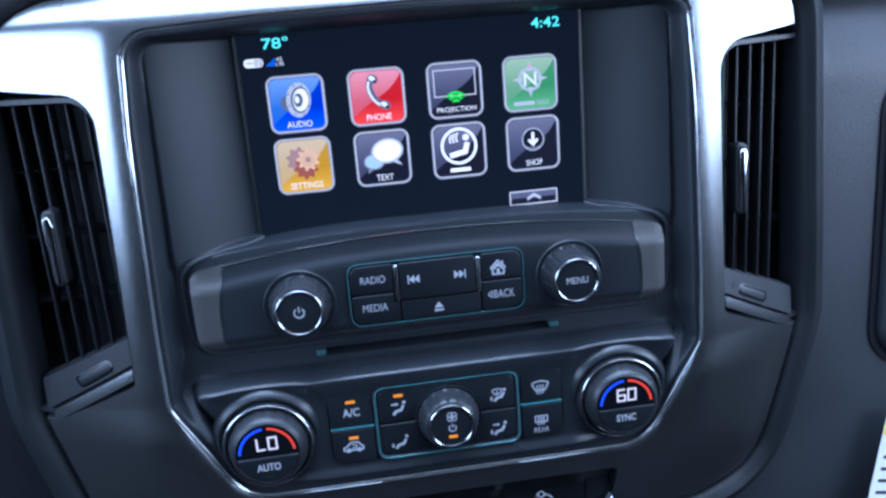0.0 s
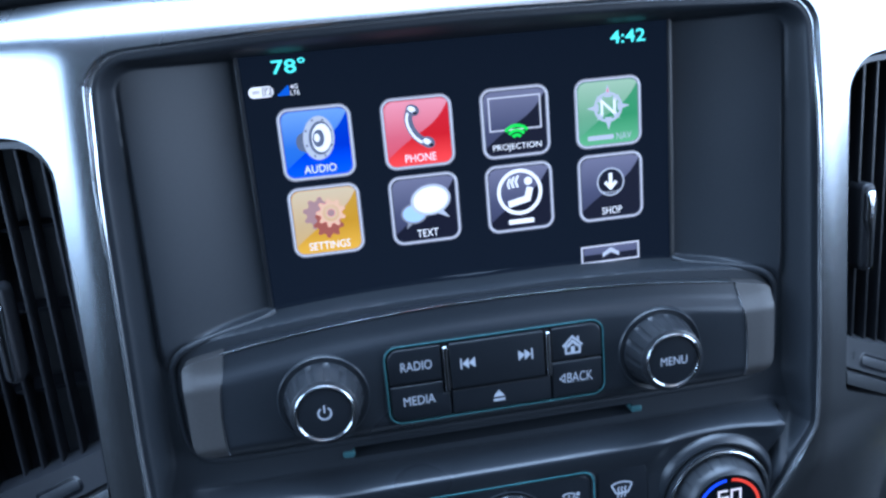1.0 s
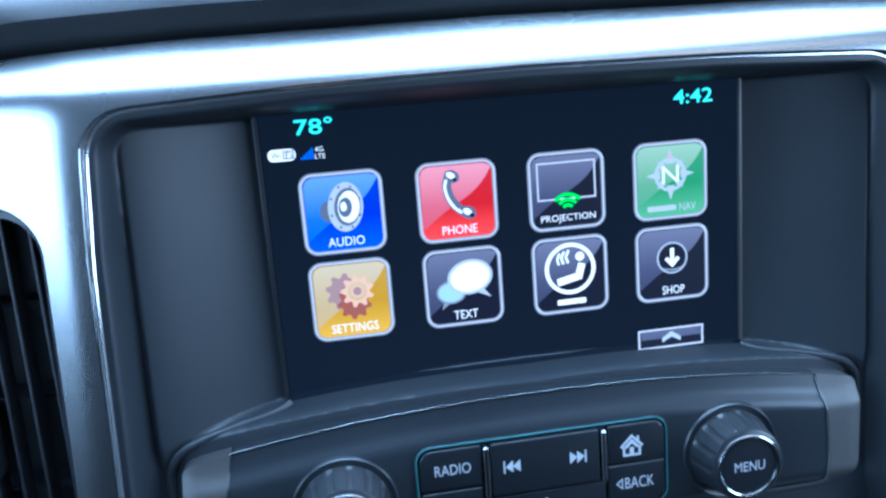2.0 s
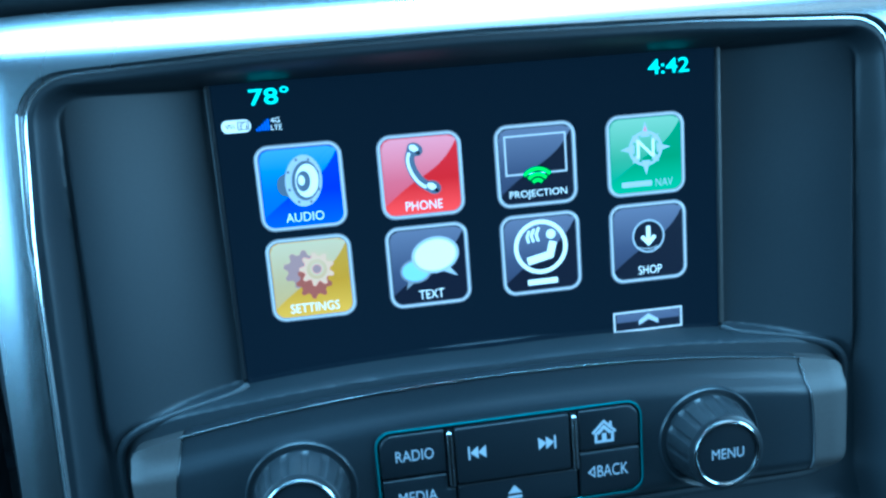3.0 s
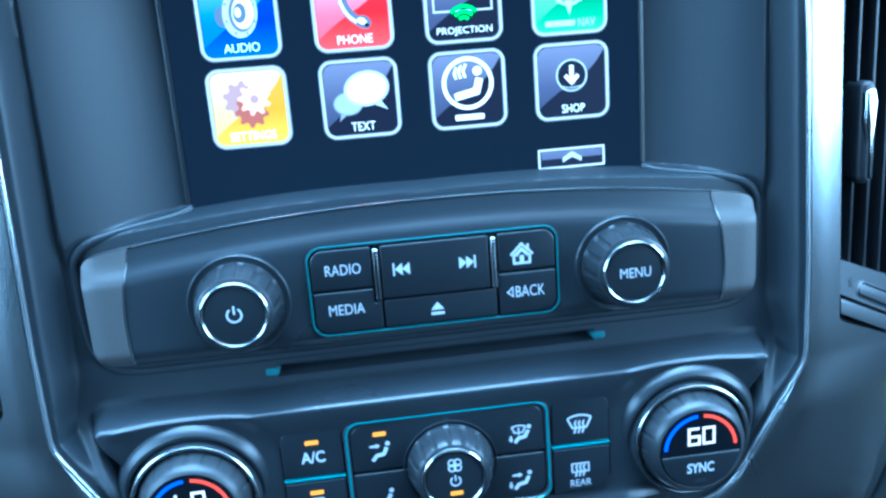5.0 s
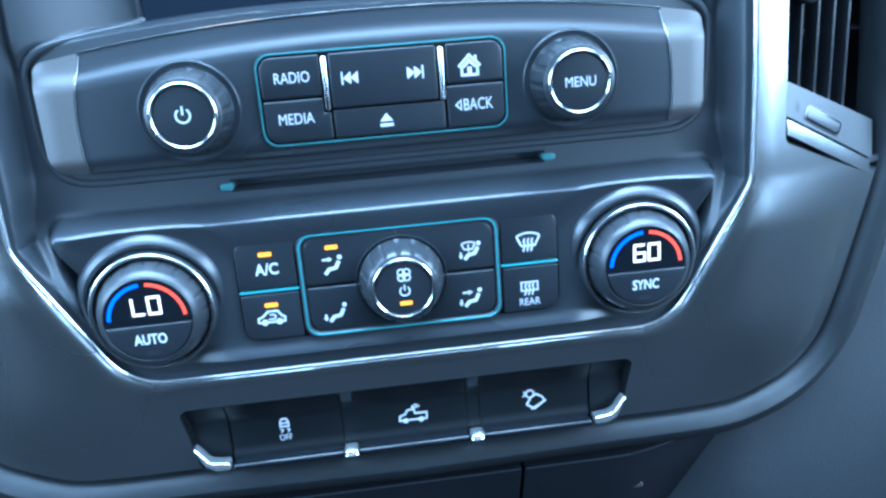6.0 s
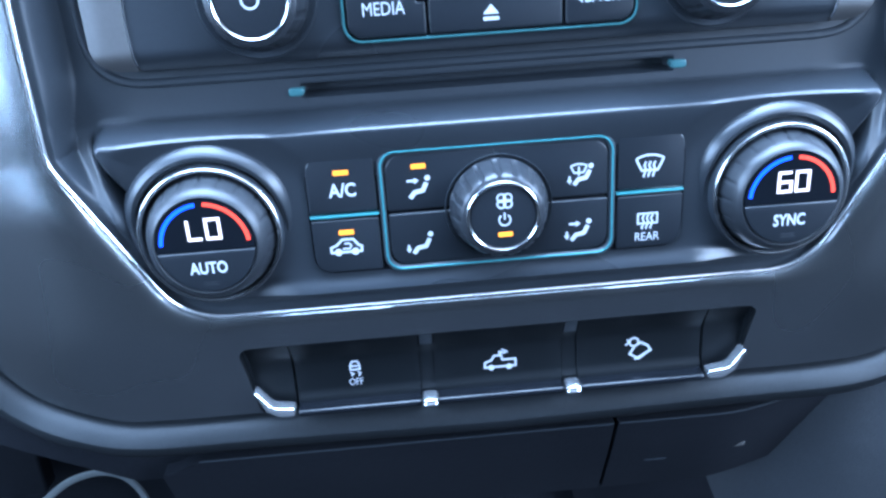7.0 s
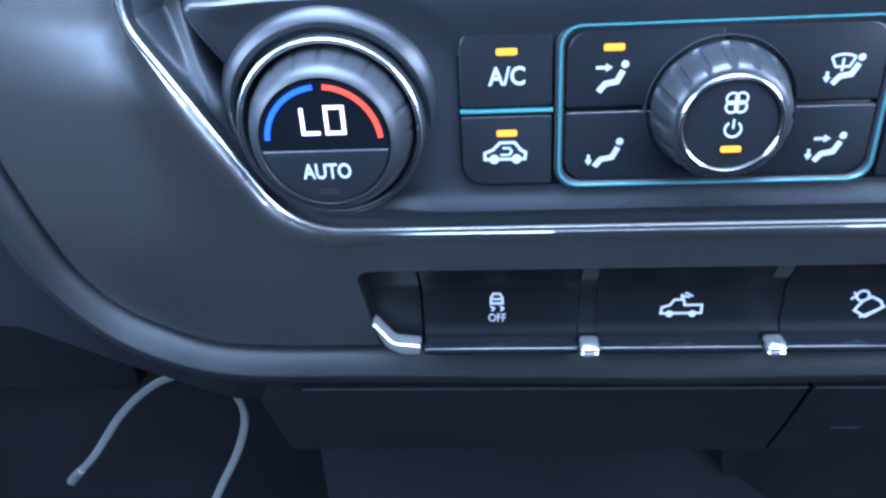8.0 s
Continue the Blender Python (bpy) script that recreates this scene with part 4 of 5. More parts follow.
def head_y(x, z):
    t = z - (head_top(min(abs(x), 110)) - 10.5)
    step = 2.1 * float(smooth(-2.5, 5.0, t)) + 0.2 * max(0, t)
    return 338 + step + 4 * (max(0, 793 - z) / 6) ** 2 + 0.9 * (max(0, abs(x) - 120) / 6) ** 2


def cap_edge(v):
    return 112.6 - 3.4 * v + 2.0 * math.sin(math.pi * v)


radio = thing("radio_control_panel", 0, 345, 787, "satin black radio control panel with two knobs, silver end caps", "control panel")
part("faceplate", patch(lambda v: -cap_edge(v) + 0.3, lambda v: cap_edge(v) - 0.3, head_low, head_top, head_y, 110, 30), FACE, radio)
part("end_cap", patch(lambda v: -126.3, lambda v: -cap_edge(v) - 0.3, head_low, head_top, lambda x, z: head_y(x, z) - 0.5, 16, 30), CAP_SILVER, radio, "brushed silver end cap")
part("end_cap", patch(lambda v: cap_edge(v) + 0.3, lambda v: 126.3, head_low, head_top, lambda x, z: head_y(x, z) - 0.5, 16, 30), CAP_SILVER, radio, "brushed silver end cap")
# Satin chrome tube draws the highlight along the faceplate's top edge.
seam = [(x, head_y(x, head_top(x)) - 0.2, head_top(x) + 0.1) for x in np.linspace(-110, 110, 60)]
part("top_edge_glint", Geo().tube(seam, 0.35, 6), SATIN_CHROME, radio, "bright tube drawing an edge highlight")
for s in (-1, 1):
    line = []
    for v in np.linspace(0.04, 0.98, 24):
        x = s * cap_edge(v)
        z = head_low(x) + (head_top(x) - head_low(x)) * v
        line.append((x, head_y(x, z) - 0.35, z))
    # Same chrome tube for the bright edge line beside each cap.
    part("cap_seam", Geo().tube(line, 0.35, 6), SATIN_CHROME, radio, "bright tube drawing an edge highlight")
low_seam = [(x, head_y(x, 787) - 0.3 + 2, head_low(x)) for x in np.linspace(-124, 124, 60)]
part("lower_seam", Geo().tube(low_seam, 0.35, 6), RUBBER, radio)


def button(name, outline, y, parent, mat=BUTTON, proud=1.4, bevel=0.55, label=""):
    return part(name, Geo().prism(outline, y - proud, y + 3, bevel, 3), mat, parent, label)


def grip_knob(cx, cz, face_r, base_r, y_face, y_base, parent, notches, ring=0.8, wide=3.0):
    """A turned knob: collar, ribbed rubber grip, chrome ring, cap."""
    part("knob_collar", Geo().lathe(cx, cz, [(base_r + wide, y_base + 4), (base_r + wide - 0.1, y_base + 0.2), (base_r + wide - 0.5, y_base - 0.9), (base_r + 0.7 * wide, y_base - 1.3), (base_r + 0.6, y_base - 0.6), (base_r + 0.45, y_base + 0.8), (base_r + 0.4, y_base + 3)], 72), FACE, parent)

    def ribbed(a, k, r):
        q = (a * notches / (2 * math.pi)) % 1.0
        return r - (0.4 if q < 0.3 and 2 <= k <= 5 else 0)

    knob = part("knob", Geo().lathe(cx, cz, [(base_r - 0.6, y_base + 2), (base_r - 0.2, y_base - 1.5), (base_r - 0.6, y_base - 2.4), (base_r - 1.2, y_base - 5), (base_r - 2.0, y_face + 3.4),
                                             (base_r - 2.6, y_face + 2.2), (face_r + 2.2, y_face + 0.9), (face_r + 1.2, y_face + 0.3), (face_r, y_face + 0.3), (face_r - 0.6, y_face + 1.5)],
                                    notches * 12, ribbed), RUBBER, parent, "ribbed dark grey knob")
    part("knob_ring", Geo().torus(cx, cz, y_face + 0.3, face_r + 0.1, ring * 0.85, 72, 10), SATIN_CHROME, knob, "bright chrome ring")
    return knob


def knob_cap(cx, cz, r, y, knob):
    return part("knob_cap", Geo().lathe(cx, cz, [(r, y + 2.5), (r, y + 0.9), (r - 0.5, y + 0.3), (r * 0.5, y - 0.1), (0.05, y - 0.15)], 64), BUTTON, knob)


def power_sign(g, cx, cz, r, w, y):
    g.arc(cx, cz, r, w, y, 125, 415, 26)
    return g.stroke([(cx, cz + 0.1 * r), (cx, cz + 1.35 * r)], w, y)


k = grip_knob(-72.3, 807.3, 11.3, 16.2, 324.0, 338.5, radio, 14)
knob_cap(-72.3, 807.3, 10.9, 324.2, k)
part("knob_sign", power_sign(Geo(), -72.3, 807.5, 2.5, 0.65, 323.95), PRINT, k, "white power sign")
k = grip_knob(72.3, 807.3, 11.3, 16.2, 324.0, 338.5, radio, 14)
knob_cap(72.3, 807.3, 10.9, 324.2, k)
part("knob_sign", Geo().text("MENU", 72.5, 807.4, 11.6, 3.7, 323.95), PRINT, k, "white word")

BY = 337.6
part("button_well", Geo().prism(rrect(-46.6, 47.0, 791.4, 825.6, 5.5), BY - 0.3, BY + 4, 0.3, 2), PIANO, radio, "gloss black button well")
part("light_outline", Geo().tube([(x, BY - 0.6, z) for x, z in rrect(-46.4, 46.8, 791.6, 825.4, 5.4)], 0.42, 6, True), TEAL_DIM, radio, "thin teal light outline")
b = button("button", rpoly([(-45.2, 809.2, 0.6), (-23.2, 809.2, 0.6), (-23.2, 824.2, 0.6), (-45.2, 824.2, 4.5)]), BY, radio)
part("legend", Geo().text("RADIO", -33.6, 816.6, 13.0, 4.0, BY - 1.42), PRINT, b)
b = button("button", rpoly([(-45.2, 792.8, 4.5), (-20.6, 792.8, 0.6), (-20.6, 802.6, 0.6), (-23.2, 802.6, 0.4), (-23.2, 808.2, 0.6), (-45.2, 808.2, 0.6)]), BY, radio)
part("legend", Geo().text("MEDIA", -33.6, 801.4, 13.2, 4.0, BY - 1.42), PRINT, b)
b = button("button", rrect(-19.6, 20.4, 804.2, 824.2, 0.8, 3), BY, radio, proud=2.2)
g = Geo()
for s, c in ((-1, -11.6), (1, 11.6)):
    g.flat([(c - s * 2.4, 817.2), (c + s * 0.4, 814.9), (c - s * 2.4, 812.6)][::s], BY - 2.22).flat([(c + s * 0.3, 817.2), (c + s * 3.1, 814.9), (c + s * 0.3, 812.6)][::s], BY - 2.22)
    g.stroke([(c + s * 3.5, 817.3), (c + s * 3.5, 812.5)], 0.6, BY - 2.22)
part("legend", g, PRINT, b, "white skip arrows")
b = button("button", rrect(-19.6, 22.6, 792.8, 803.2, 0.8, 3), BY, radio)
part("legend", Geo().flat([(-2.5, 797.6), (2.5, 797.6), (0, 800.6)], BY - 1.42).flat([(-2.5, 795.6), (2.5, 795.6), (2.5, 796.7), (-2.5, 796.7)], BY - 1.42), PRINT, b, "white eject sign")
b = button("button", rpoly([(24.2, 809.6, 0.6), (45.6, 809.6, 0.6), (45.6, 824.2, 4.5), (24.2, 824.2, 0.6)]), BY, radio)
g = Geo().stroke([(28.8, 815.4), (33.0, 819.6), (37.2, 815.4)], 0.9, BY - 1.42).stroke([(30.0, 815.6), (30.0, 812.2), (36.0, 812.2), (36.0, 815.6)], 0.9, BY - 1.42)
g.flat([(32.2, 812.4), (33.8, 812.4), (33.8, 815.2), (32.2, 815.2)], BY - 1.42).stroke([(35.4, 819.4), (35.4, 817.4)], 0.9, BY - 1.42).stroke([(30.6, 815.2), (33, 817.6), (35.4, 815.2)], 1.2, BY - 1.42)
part("legend", g, PRINT, b, "white house sign")
b = button("button", rpoly([(23.8, 792.8, 0.6), (45.6, 792.8, 4.5), (45.6, 808.6, 0.6), (23.8, 808.6, 0.6)]), BY, radio)
part("legend", Geo().text("BACK", 35.6, 801.2, 11.2, 4.4, BY - 1.42).stroke([(28.9, 803.0), (26.9, 801.2), (28.9, 799.4)], 0.5, BY - 1.42, True), PRINT, b)
for x in (-21.4, 22.2):
    part("chrome_strip", Geo().prism(rrect(x - 1.0, x + 1.0, 803.6, 823.6, 0.8, 3), BY - 2.8, BY + 2, 0.8, 4), SATIN_CHROME, radio, "bright chrome strip")

# ---------------------------------------------------------------- climate control panel
def climate_y(X, Z):
    d = -sdf(HVAC, X, Z)
    brow = smooth(720, 752, Z)
    fore = 3.8 * brow * smooth(26, 5.5, d)
    for cx, cz, r in KNOBS:
        fore = fore * smooth(29, 42, np.hypot(X - cx, Z - cz))
    y = 337.5 - fore + (12.0 + 4.0 * brow) * (1 - smooth(0.0, 8.0 - 1.5 * brow, d)) ** 1.3 * smooth(706, 722, Z)
    ledge = smooth(715.0, 708.4, Z) * smooth(88, 68, abs(X))
    y = y - 2.6 * ledge
    for cx, cz, r in KNOBS:
        rr = np.hypot(X - cx, Z - cz)
        y = np.where(rr < r - 3.5, np.maximum(y, 339.5), y)
    return y


climate = thing("climate_control_panel", 0, 345, 705, "satin black climate control panel with three knobs, lit readings", "control panel")
part("faceplate", field(-140, 140, 705, 772, 0.6, lambda X, Z: sdf(HVAC, X, Z) < 0.6, climate_y), FACE, climate)


def temperature_knob(cx, reading, word):
    cz, y = 731.5, 325.5
    part("knob_base_ring", Geo().torus(cx, cz + 0.4, 333.4, 23.3, 0.8, 96, 10), SATIN_CHROME, climate, "thin bright chrome ring")
    part("knob_collar", Geo().lathe(cx, cz + 0.6, [(24.4, 345), (24.3, 336.4), (23.8, 334.6), (22.6, 334.4), (21.9, 336), (21.6, 342)], 96), CHARCOAL, climate)

    hood, n = Geo(), 120
    prof = ((24.5, 342.0), (24.9, 337.0), (25.8, 335.0), (27.2, 334.2), (28.8, 335.0), (30.4, 337.0), (31.6, 340.0))
    ring = []
    for r, hy in prof:
        pts = []
        for i in range(n):
            a = 2 * math.pi * i / n
            lift = float(smooth(-0.45, 0.75, math.sin(a)))
            pts.append((cx + (24.2 + (r - 24.2) * (0.35 + 0.65 * lift)) * math.cos(a), 340.5 + (hy - 340.5) * (0.35 + 0.65 * lift), cz + 0.6 + (24.2 + (r - 24.2) * (0.35 + 0.65 * lift)) * math.sin(a)))
        ring.append(pts)
    part("knob_hood", ring_loft(ring), FACE, climate)

    def ribbed(a, k, r):
        q = (a * 20 / (2 * math.pi)) % 1.0
        return r - (0.5 if q < 0.13 and 2 <= k <= 3 else 0)

    knob = part("temperature_knob", Geo().lathe(cx, cz, [(21.8, 341), (21.9, 336.5), (21.6, 335.4), (20.6, 331.5), (19.6, 328.6), (18.6, 327.0), (17.6, 326.0), (16.8, 325.6), (16.4, 326.0), (16.2, 328)], 260, ribbed), RUBBER, climate, "ribbed dark grey temperature knob")
    n = 40
    face = part("display_window", Geo().prism([(cx + 16.1 * math.cos(a), cz + 16.1 * math.sin(a)) for a in np.linspace(radians(-5), radians(185), n)], y, y + 3), GLOSS, knob, "gloss black display window")
    part("push_button", Geo().prism([(cx + 16.1 * math.cos(a), cz + 16.1 * math.sin(a)) for a in np.linspace(radians(186.5), radians(353.5), n)], y - 0.35, y + 3, 0.5, 3), BUTTON, knob)
    part("arc_blue", Geo().arc(cx, cz + 0.2, 14.3, 1.3, y - 0.05, 176, 95, 24), BLUE_ARC, face, "lit blue arc")
    part("arc_red", Geo().arc(cx, cz + 0.2, 14.3, 1.3, y - 0.05, 85, 4, 24), RED_ARC, face, "lit red arc")
    for i, ch in enumerate(reading):
        part("digit", segments(ch, cx + 0.3 + (6.0 * i - 3.0), cz + 6.0, y - 0.05), DIGIT, face, "lit white character")
    part("legend", Geo().text(word, cx - 0.2, cz - 7.4, 12.4 if word == "AUTO" else 11.0, 4.3, y - 0.4, bold=0.02), PRINT, knob)
    part("lamp_mark", Geo().stroke([(cx - 2.6, cz - 12.6), (cx + 2.2, cz - 12.6)], 0.3, y - 0.4).stroke([(cx - 2.6, cz - 13.5), (cx + 2.2, cz - 13.5)], 0.3, y - 0.4), RUBBER, knob)


def segments(ch, cx, cz, y):
    """A squared display character drawn in one line."""
    w, h = 2.1, 3.3
    a, b, c, d = (cx - w, cz + h), (cx + w, cz + h), (cx + w, cz - h), (cx - w, cz - h)
    if ch in "O0":
        return Geo().stroke([a, b, c, d], 0.95, y, True)
    if ch == "L":
        return Geo().stroke([a, d, c], 0.95, y)
    return Geo().stroke([b, a, d, c, (cx + w, cz), (cx - w + 0.45, cz)], 0.95, y)


temperature_knob(-98.2, "LO", "AUTO")
temperature_knob(98.2, "60", "SYNC")

CY = 337.2
part("button_well", Geo().prism(rrect(-65.2, 65.2, 713.2, 757.2, 7), CY - 0.1, CY + 4, 0.3, 2), PIANO, climate, "gloss black button well")
ring_out, ring_in = rrect(-40.6, 40.6, 712.6, 757.0, 6), rrect(-38.4, 38.4, 714.8, 754.8, 4.4)
g, n = Geo(), len(ring_out)
prof = [(ring_out, CY + 2), (ring_out, CY - 1.2), (inset(ring_out, 0.5), CY - 2.0), (inset(ring_in, -0.5), CY - 2.0), (ring_in, CY - 1.2), (ring_in, CY + 2)]
g.add([(x, y, z) for r, y in prof for x, z in r], [(k * n + i, k * n + (i + 1) % n, (k + 1) * n + (i + 1) % n, (k + 1) * n + i) for k in range(5) for i in range(n)])
part("button_frame", g, CHARCOAL, climate, "dark raised button frame")
part("light_outline", Geo().tube([(x, CY - 1.9, z) for x, z in rrect(-39.4, 39.4, 713.8, 755.8, 5.2)], 0.42, 6, True), TEAL, climate, "thin teal light outline")
for s in (-1, 1):
    part("light_bar", Geo().prism(rrect(min(s * 41, s * 64.6), max(s * 41, s * 64.6), 734.25, 735.05, 0.3, 2), CY - 1.9, CY + 1, 0.3, 2), TEAL, climate, "thin teal light bar")
LY = CY - 1.62


def climate_button(x0, x1, z0, z1, r0=0.8, corner=None):
    pts = [[x0, z0, r0], [x1, z0, r0], [x1, z1, r0], [x0, z1, r0]]
    if corner is not None:
        pts[corner][2] = 5.5
    return button("button", rpoly(pts), CY, climate, proud=1.6)


def seat_sign(g, x, z, feet=False, face=False, screen=False, k=1.0):
    """The usual airflow sign: a bent stroke with a dot, and arrows."""
    g.disc(x + 3.4 * k, z + 2.9 * k, 0.95 * k, LY, n=16)
    g.stroke([(x + 3.0 * k, z + 1.3 * k), (x + 1.6 * k, z - 1.4 * k), (x - 1.2 * k, z - 1.9 * k), (x - 2.8 * k, z - 3.9 * k)], 1.5 * k, LY)
    if face:
        g.stroke([(x - 3.6 * k, z + 2.2 * k), (x - 1.0 * k, z + 2.2 * k)], 0.8 * k, LY).flat([(x - 1.2 * k, z + 3.3 * k), (x + 0.5 * k, z + 2.2 * k), (x - 1.2 * k, z + 1.1 * k)], LY)
    if feet:
        g.stroke([(x - 4.4 * k, z - 0.6 * k), (x - 4.4 * k, z - 2.2 * k)], 0.8 * k, LY).flat([(x - 5.4 * k, z - 2.0 * k), (x - 3.4 * k, z - 2.0 * k), (x - 4.4 * k, z - 3.6 * k)], LY)
    if screen:
        g.arc(x - 1.0 * k, z - 2.6 * k, 6.4 * k, 0.6 * k, LY, 62, 118, 8).stroke([(x - 3.9 * k, z + 3.0 * k), (x - 2.7 * k, z + 0.6 * k), (x + 0.7 * k, z + 0.6 * k), (x + 1.9 * k, z + 3.0 * k)], 0.6 * k, LY)
        g.stroke([(x - 1.0 * k, z + 2.8 * k), (x - 1.0 * k, z - 0.6 * k)], 0.6 * k, LY)
    return g


def indicator(parent, x, z, w=5.2):
    part("indicator", Geo().prism(rrect(x - w / 2, x + w / 2, z - 0.85, z + 0.85, 0.4, 2), LY - 0.1, LY + 0.6), AMBER, parent, "lit amber indicator")


def defrost_sign(g, x, z, k=1.0, box=False):
    if box:
        g.stroke([(x - 3.6 * k, z + 2.4 * k), (x + 3.6 * k, z + 2.4 * k), (x + 3.6 * k, z - 1.4 * k), (x - 3.6 * k, z - 1.4 * k)], 0.65 * k, LY, True)
    else:
        g.arc(x, z - 5.4 * k, 9.6 * k, 0.75 * k, LY, 60, 120, 12).stroke([(x - 4.8 * k, z + 2.9 * k), (x - 2.8 * k, z - 1.2 * k), (x + 2.8 * k, z - 1.2 * k), (x + 4.8 * k, z + 2.9 * k)], 0.75 * k, LY)
    for q in (-1.6, 0, 1.6):
        g.stroke([(x + q * k + 0.3, z + 1.9 * k), (x + q * k - 0.3, z + 0.6 * k), (x + q * k + 0.3, z - 1.0 * k), (x + q * k - 0.3, z - 2.6 * k), (x + q * k - 0.5, z - 3.6 * k)], 0.65 * k, LY)
    return g


b = climate_button(-64.4, -41.4, 736.0, 756.2, corner=3)
indicator(b, -52.6, 750.0)
part("legend", Geo().text("A/C", -52.7, 743.9, 9.2, 4.9, LY, bold=0.022), PRINT, b)
b = climate_button(-64.4, -41.4, 714.2, 733.4, corner=0)
indicator(b, -52.8, 728.8)
car = [(-58.6, 721.6), (-58.6, 723.4), (-56.6, 724.2), (-54.6, 726.2), (-50.8, 726.2), (-49.2, 724.0), (-48.0, 723.4), (-48.2, 721.6)]
part("legend", Geo().stroke(car, 0.8, LY, True).disc(-56.2, 721.6, 1.3, LY, n=16).disc(-50.4, 721.6, 1.3, LY, n=16).stroke([(-54.6, 722.8), (-52.2, 722.8), (-51.6, 723.8), (-52.2, 724.7), (-54.0, 724.7)], 0.6, LY), PRINT, b, "white recirculation sign")
b = climate_button(-38.0, -0.6, 735.0, 754.4, corner=3)
indicator(b, -26.6, 750.2, 5.0)
part("legend", seat_sign(Geo(), -27.2, 743.0, face=True), PRINT, b, "white airflow sign")
b = climate_button(-38.0, -0.6, 715.2, 733.8, corner=0)
part("legend", seat_sign(Geo(), -27.4, 722.8, feet=True), PRINT, b, "white airflow sign")
b = climate_button(0.6, 38.0, 735.0, 754.4, corner=2)
part("legend", seat_sign(Geo(), 28.8, 742.9, feet=True, screen=True, k=0.95), PRINT, b, "white airflow sign")
b = climate_button(0.6, 38.0, 715.2, 733.8, corner=1)
part("legend", seat_sign(Geo(), 28.0, 722.8, feet=True, face=True), PRINT, b, "white airflow sign")
b = climate_button(41.4, 64.4, 736.0, 756.2, corner=2)
part("legend", defrost_sign(Geo(), 52.4, 743.6), PRINT, b, "white windshield defrost sign")
b = climate_button(41.4, 64.4, 714.2, 733.4, corner=1)
part("legend", defrost_sign(Geo(), 52.2, 724.4, 0.95, True).text("REAR", 52.2, 718.2, 8.6, 3.0, LY), PRINT, b, "white rear defrost sign and word")

k = grip_knob(0, 734.0, 11.7, 17.2, 323.5, 336.0, climate, 16, wide=1.6)
knob_cap(0, 734.0, 11.3, 323.7, k)
g = Geo()
for q in (45, 135, 225, 315):
    g.arc(0.5 + 1.5 * math.cos(radians(q)), 739.6 + 1.5 * math.sin(radians(q)), 1.35, 0.5, 323.4, 0, 360, 14)
power_sign(g, 0.4, 733.0, 1.9, 0.5, 323.4)
part("knob_sign", g, PRINT, k, "white fan and power signs")
part("indicator", Geo().prism(rrect(-1.9, 2.9, 727.2, 728.7, 0.4, 2), 323.35, 324.2), AMBER, k, "lit amber indicator")

# ---------------------------------------------------------------- switch row under the panel
row = thing("switch_row", 0, 356, 650, "black row of three rocker switches with chrome end clips", "switch panel")
well = Geo()
o1 = rpoly([(-95.4, 650.1, 5), (95.4, 650.1, 5), (98.9, 686.9, 4), (-98.9, 686.9, 4)])
i1 = inset(o1, 1.6)
n = len(o1)
yb = [float(trim_y(x, z)) + 1.2 for x, z in o1]
verts = [(x, y, z) for (x, z), y in zip(o1, yb)] + [(x, y, z) for (x, z), y in zip(i1, yb)] + [(x, 362, z) for x, z in i1]
faces = [(k * n + i, k * n + (i + 1) % n, (k + 1) * n + (i + 1) % n, (k + 1) * n + i) for k in range(2) for i in range(n)] + [tuple(2 * n + i for i in range(n))]
part("well", well.add(verts, faces), ROCKER, row)


def bar(x0, x1):
    """A short rounded bar along x: a swept side outline (y, z) with softened ends."""
    side = rpoly([(346.5, 656.8, 1.0), (341.4, 657.2, 1.4), (339.2, 656.2, 1.4), (339.8, 655.2, 0.3), (339.0, 654.2, 1.2), (340.4, 652.8, 1.2), (346.5, 652.8, 0)], 5)
    n, g, rows = len(side), Geo(), []
    for x, k in ((x0, 0.9), (x0 + 0.35, 0.35), (x0 + 0.9, 0.0), (x1 - 0.9, 0.0), (x1 - 0.35, 0.35), (x1, 0.9)):
        rows.append([(x, a, b) for a, b in inset(side, k)])
    g.add([p for r in rows for p in r], [(k * n + i, k * n + (i + 1) % n, (k + 1) * n + (i + 1) % n, (k + 1) * n + i) for k in range(5) for i in range(n)]
          + [tuple(range(n)), tuple(5 * n + i for i in range(n))])
    return g


def rocker_y(x, z):
    """A face that stands level with the surround at its top and falls back to a hollow, with a ledge at the foot."""
    t = np.clip((681 - z) / 24.0, 0, 1)
    return 349.6 - 7.2 * float(smooth(671.0, 687.0, z)) - 1.6 * float(t) ** 30


def rocker(x0, x1, sign):
    r = part("switch", patch(lambda v: x0, lambda v: x1, lambda x: 655.0, lambda x: 684.2, rocker_y, 8, 24, 6), ROCKER, row)
    part("ledge", Geo().prism(rrect(x0, x1, 652.6, 655.4, 1.2, 4), 341.6, 350, 1.2, 4), PIANO, r)
    if sign:
        part("legend", sign, PRINT, r)


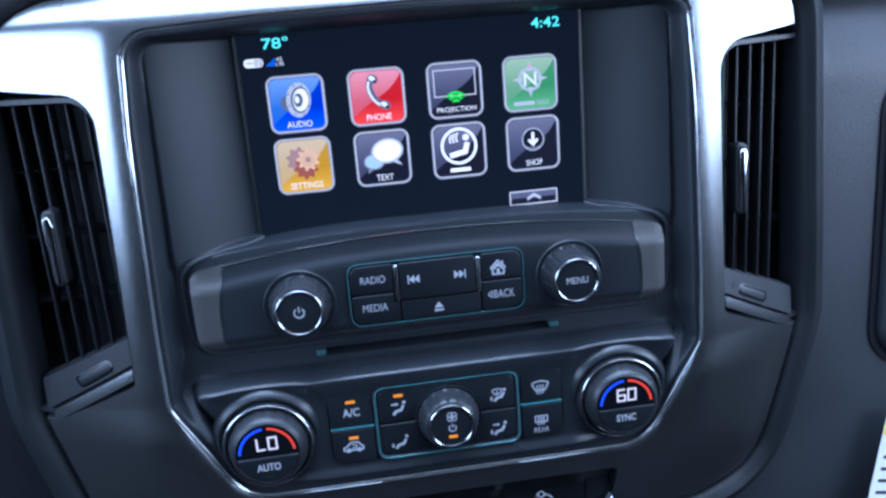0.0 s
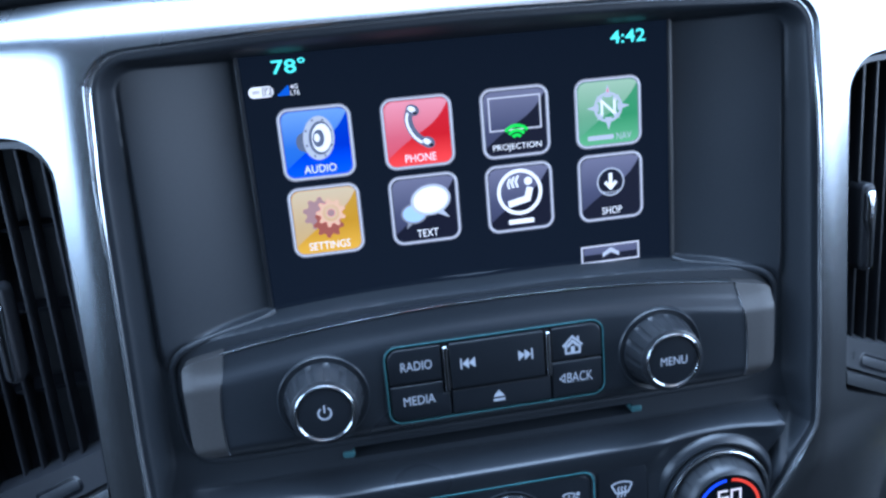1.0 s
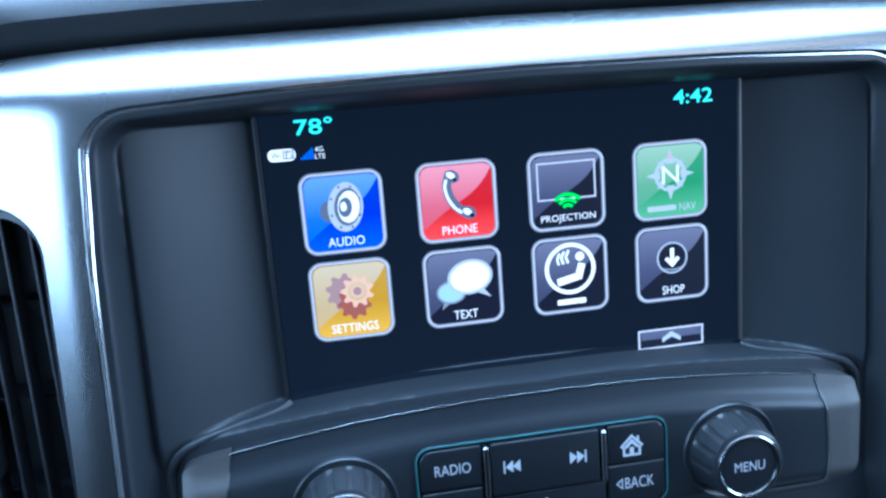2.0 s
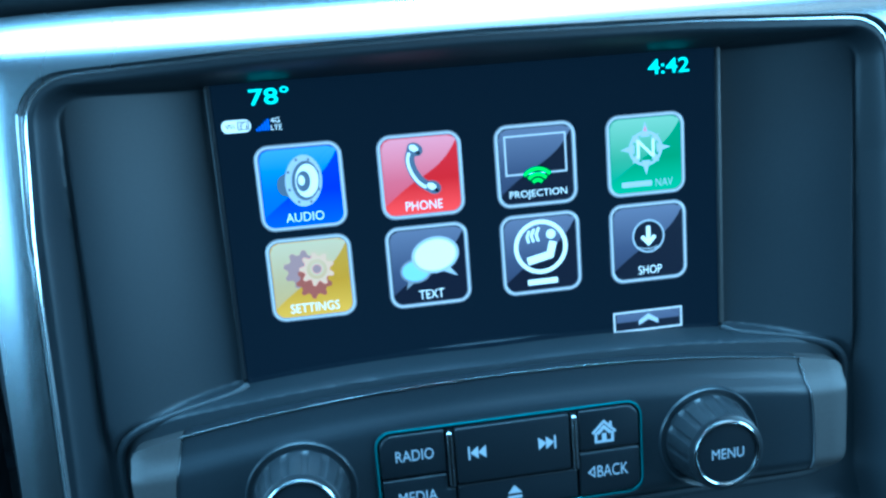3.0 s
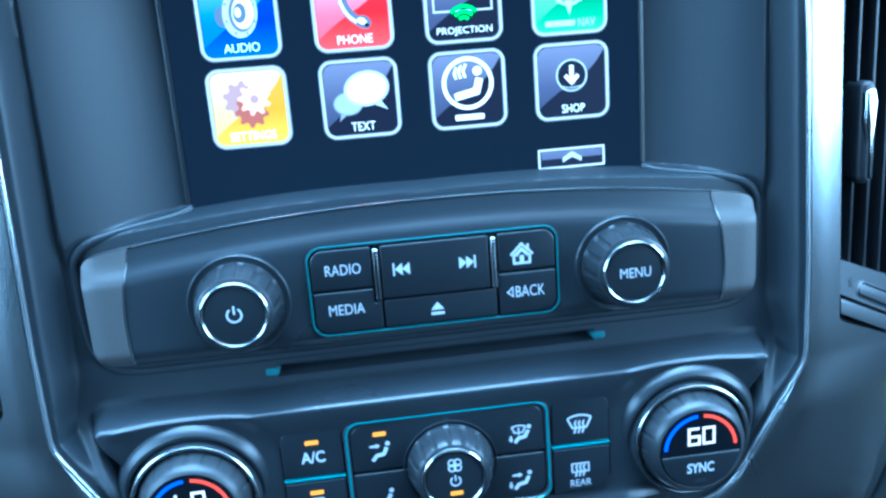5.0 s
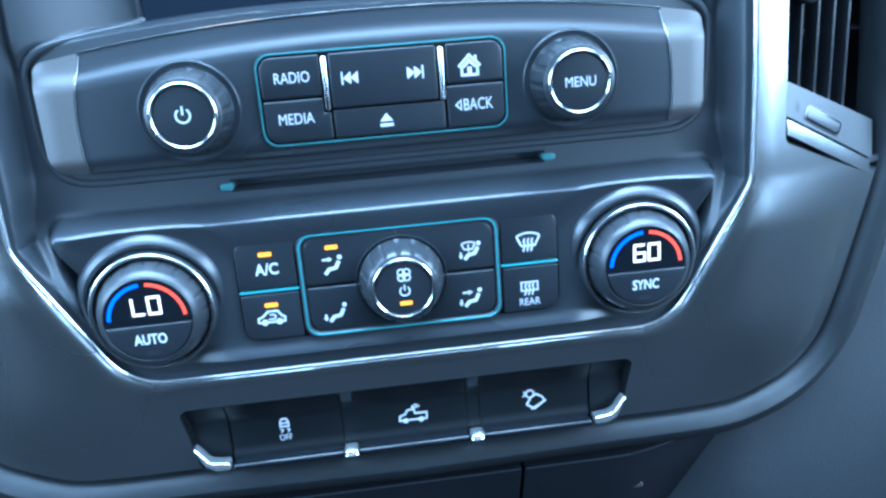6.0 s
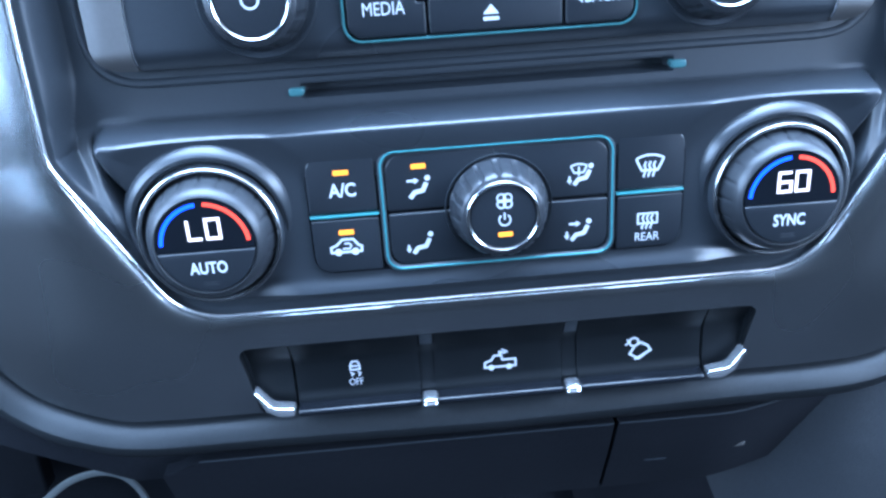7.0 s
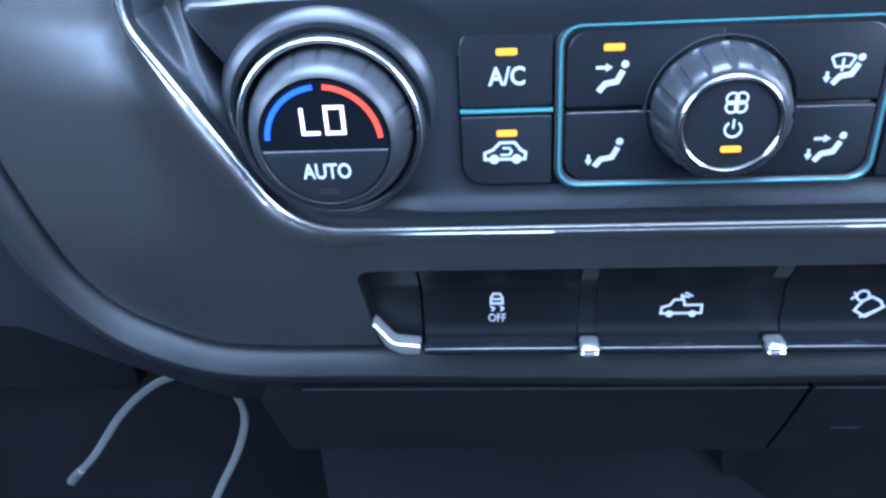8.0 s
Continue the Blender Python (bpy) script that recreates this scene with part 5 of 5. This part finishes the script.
SY = 349.4
g = Geo().text("OFF", -56.6, 661.8, 5.4, 3.0, SY - 0.1).stroke([(-58.4, 667.0), (-58.4, 669.0), (-57.6, 670.6), (-55.6, 670.6), (-54.8, 669.0), (-54.8, 667.0)], 0.7, SY, True)
g.stroke([(-58.6, 666.0), (-57.4, 665.2), (-58.2, 664.2)], 0.55, SY).stroke([(-55.6, 666.0), (-54.6, 665.2), (-55.4, 664.2)], 0.55, SY).stroke([(-58.2, 668.6), (-55.0, 668.6)], 0.6, SY)
rocker(-79.6, -31.6, g)
g = Geo().stroke([(-6.2, 662.6), (-6.0, 664.8), (-3.6, 665.6), (-2.4, 667.6), (0.4, 667.6), (0.8, 665.6), (6.0, 665.6), (6.0, 662.6)], 0.75, SY, True).disc(-3.6, 662.4, 1.2, SY, n=14).disc(3.4, 662.4, 1.2, SY, n=14)
g.stroke([(-0.6, 669.4), (2.0, 668.4)], 0.6, SY).stroke([(0.6, 670.2), (3.0, 668.8)], 0.6, SY).disc(0.0, 668.6, 0.7, SY, n=10)
rocker(-25.6, 24.0, g)
g = Geo().stroke([(51.4, 663.0), (53.4, 666.4), (55.8, 667.8), (58.6, 666.2), (59.6, 664.0), (57.4, 662.4), (55.0, 660.6)], 0.8, SY, True).stroke([(53.4, 660.4), (60.2, 664.4)], 0.7, SY)
g.arc(53.0, 668.2, 1.8, 0.7, SY, 0, 360, 14).stroke([(49.6, 667.0), (51.2, 668.2), (50.2, 669.6)], 0.6, SY)
rocker(30.2, 79.6, g)
for s in (-1, 1):
    xa, xb = (s * 80.4, s * 97.6)
    part("end_blank", patch(lambda v: min(xa, xb - s * 2.8 * (1 - v)), lambda v: max(xa, xb - s * 2.8 * (1 - v)), lambda x: 652.4, lambda x: 685.4,
                            lambda x, z: 349.1 - 6.0 * float(smooth(673.0, 686.0, z)), 8, 40, 6), ROCKER, row, "satin black end blank")
    swoosh = rpoly([(s * 80.6, 653.4, 1.0), (s * 86.6, 653.4, 4), (s * 91.2, 656.2, 4), (s * 95.0, 664.6, 0.5), (s * 94.0, 665.2, 0.5), (s * 88.8, 657.8, 4), (s * 80.6, 656.9, 1.0)][::s])
    part("end_clip", Geo().prism(swoosh, 341.2, 346.5, 0.75, 3), CLIP, row, "bright chrome hooked clip")
for x in (-28.4, 27.2):
    part("clip", bar(x - 2.9, x + 2.9), CLIP, row, "bright chrome square clip")
    part("divider", patch(lambda v: x - 3.0, lambda v: x + 2.8, lambda q: 653.0, lambda q: 676.0, lambda q, z: rocker_y(q, z) + 0.5, 8, 20, 6), ROCKER, row, "satin black divider")
    part("divider_head", patch(lambda v: x - 2.6, lambda v: x + 2.4, lambda q: 676.4, lambda q: 684.6, lambda q, z: rocker_y(q, z) + 0.2 - 0.5 * math.cos((q - x) / 1.9), 8, 8, 6), CHARCOAL, row, "dark grey divider head")
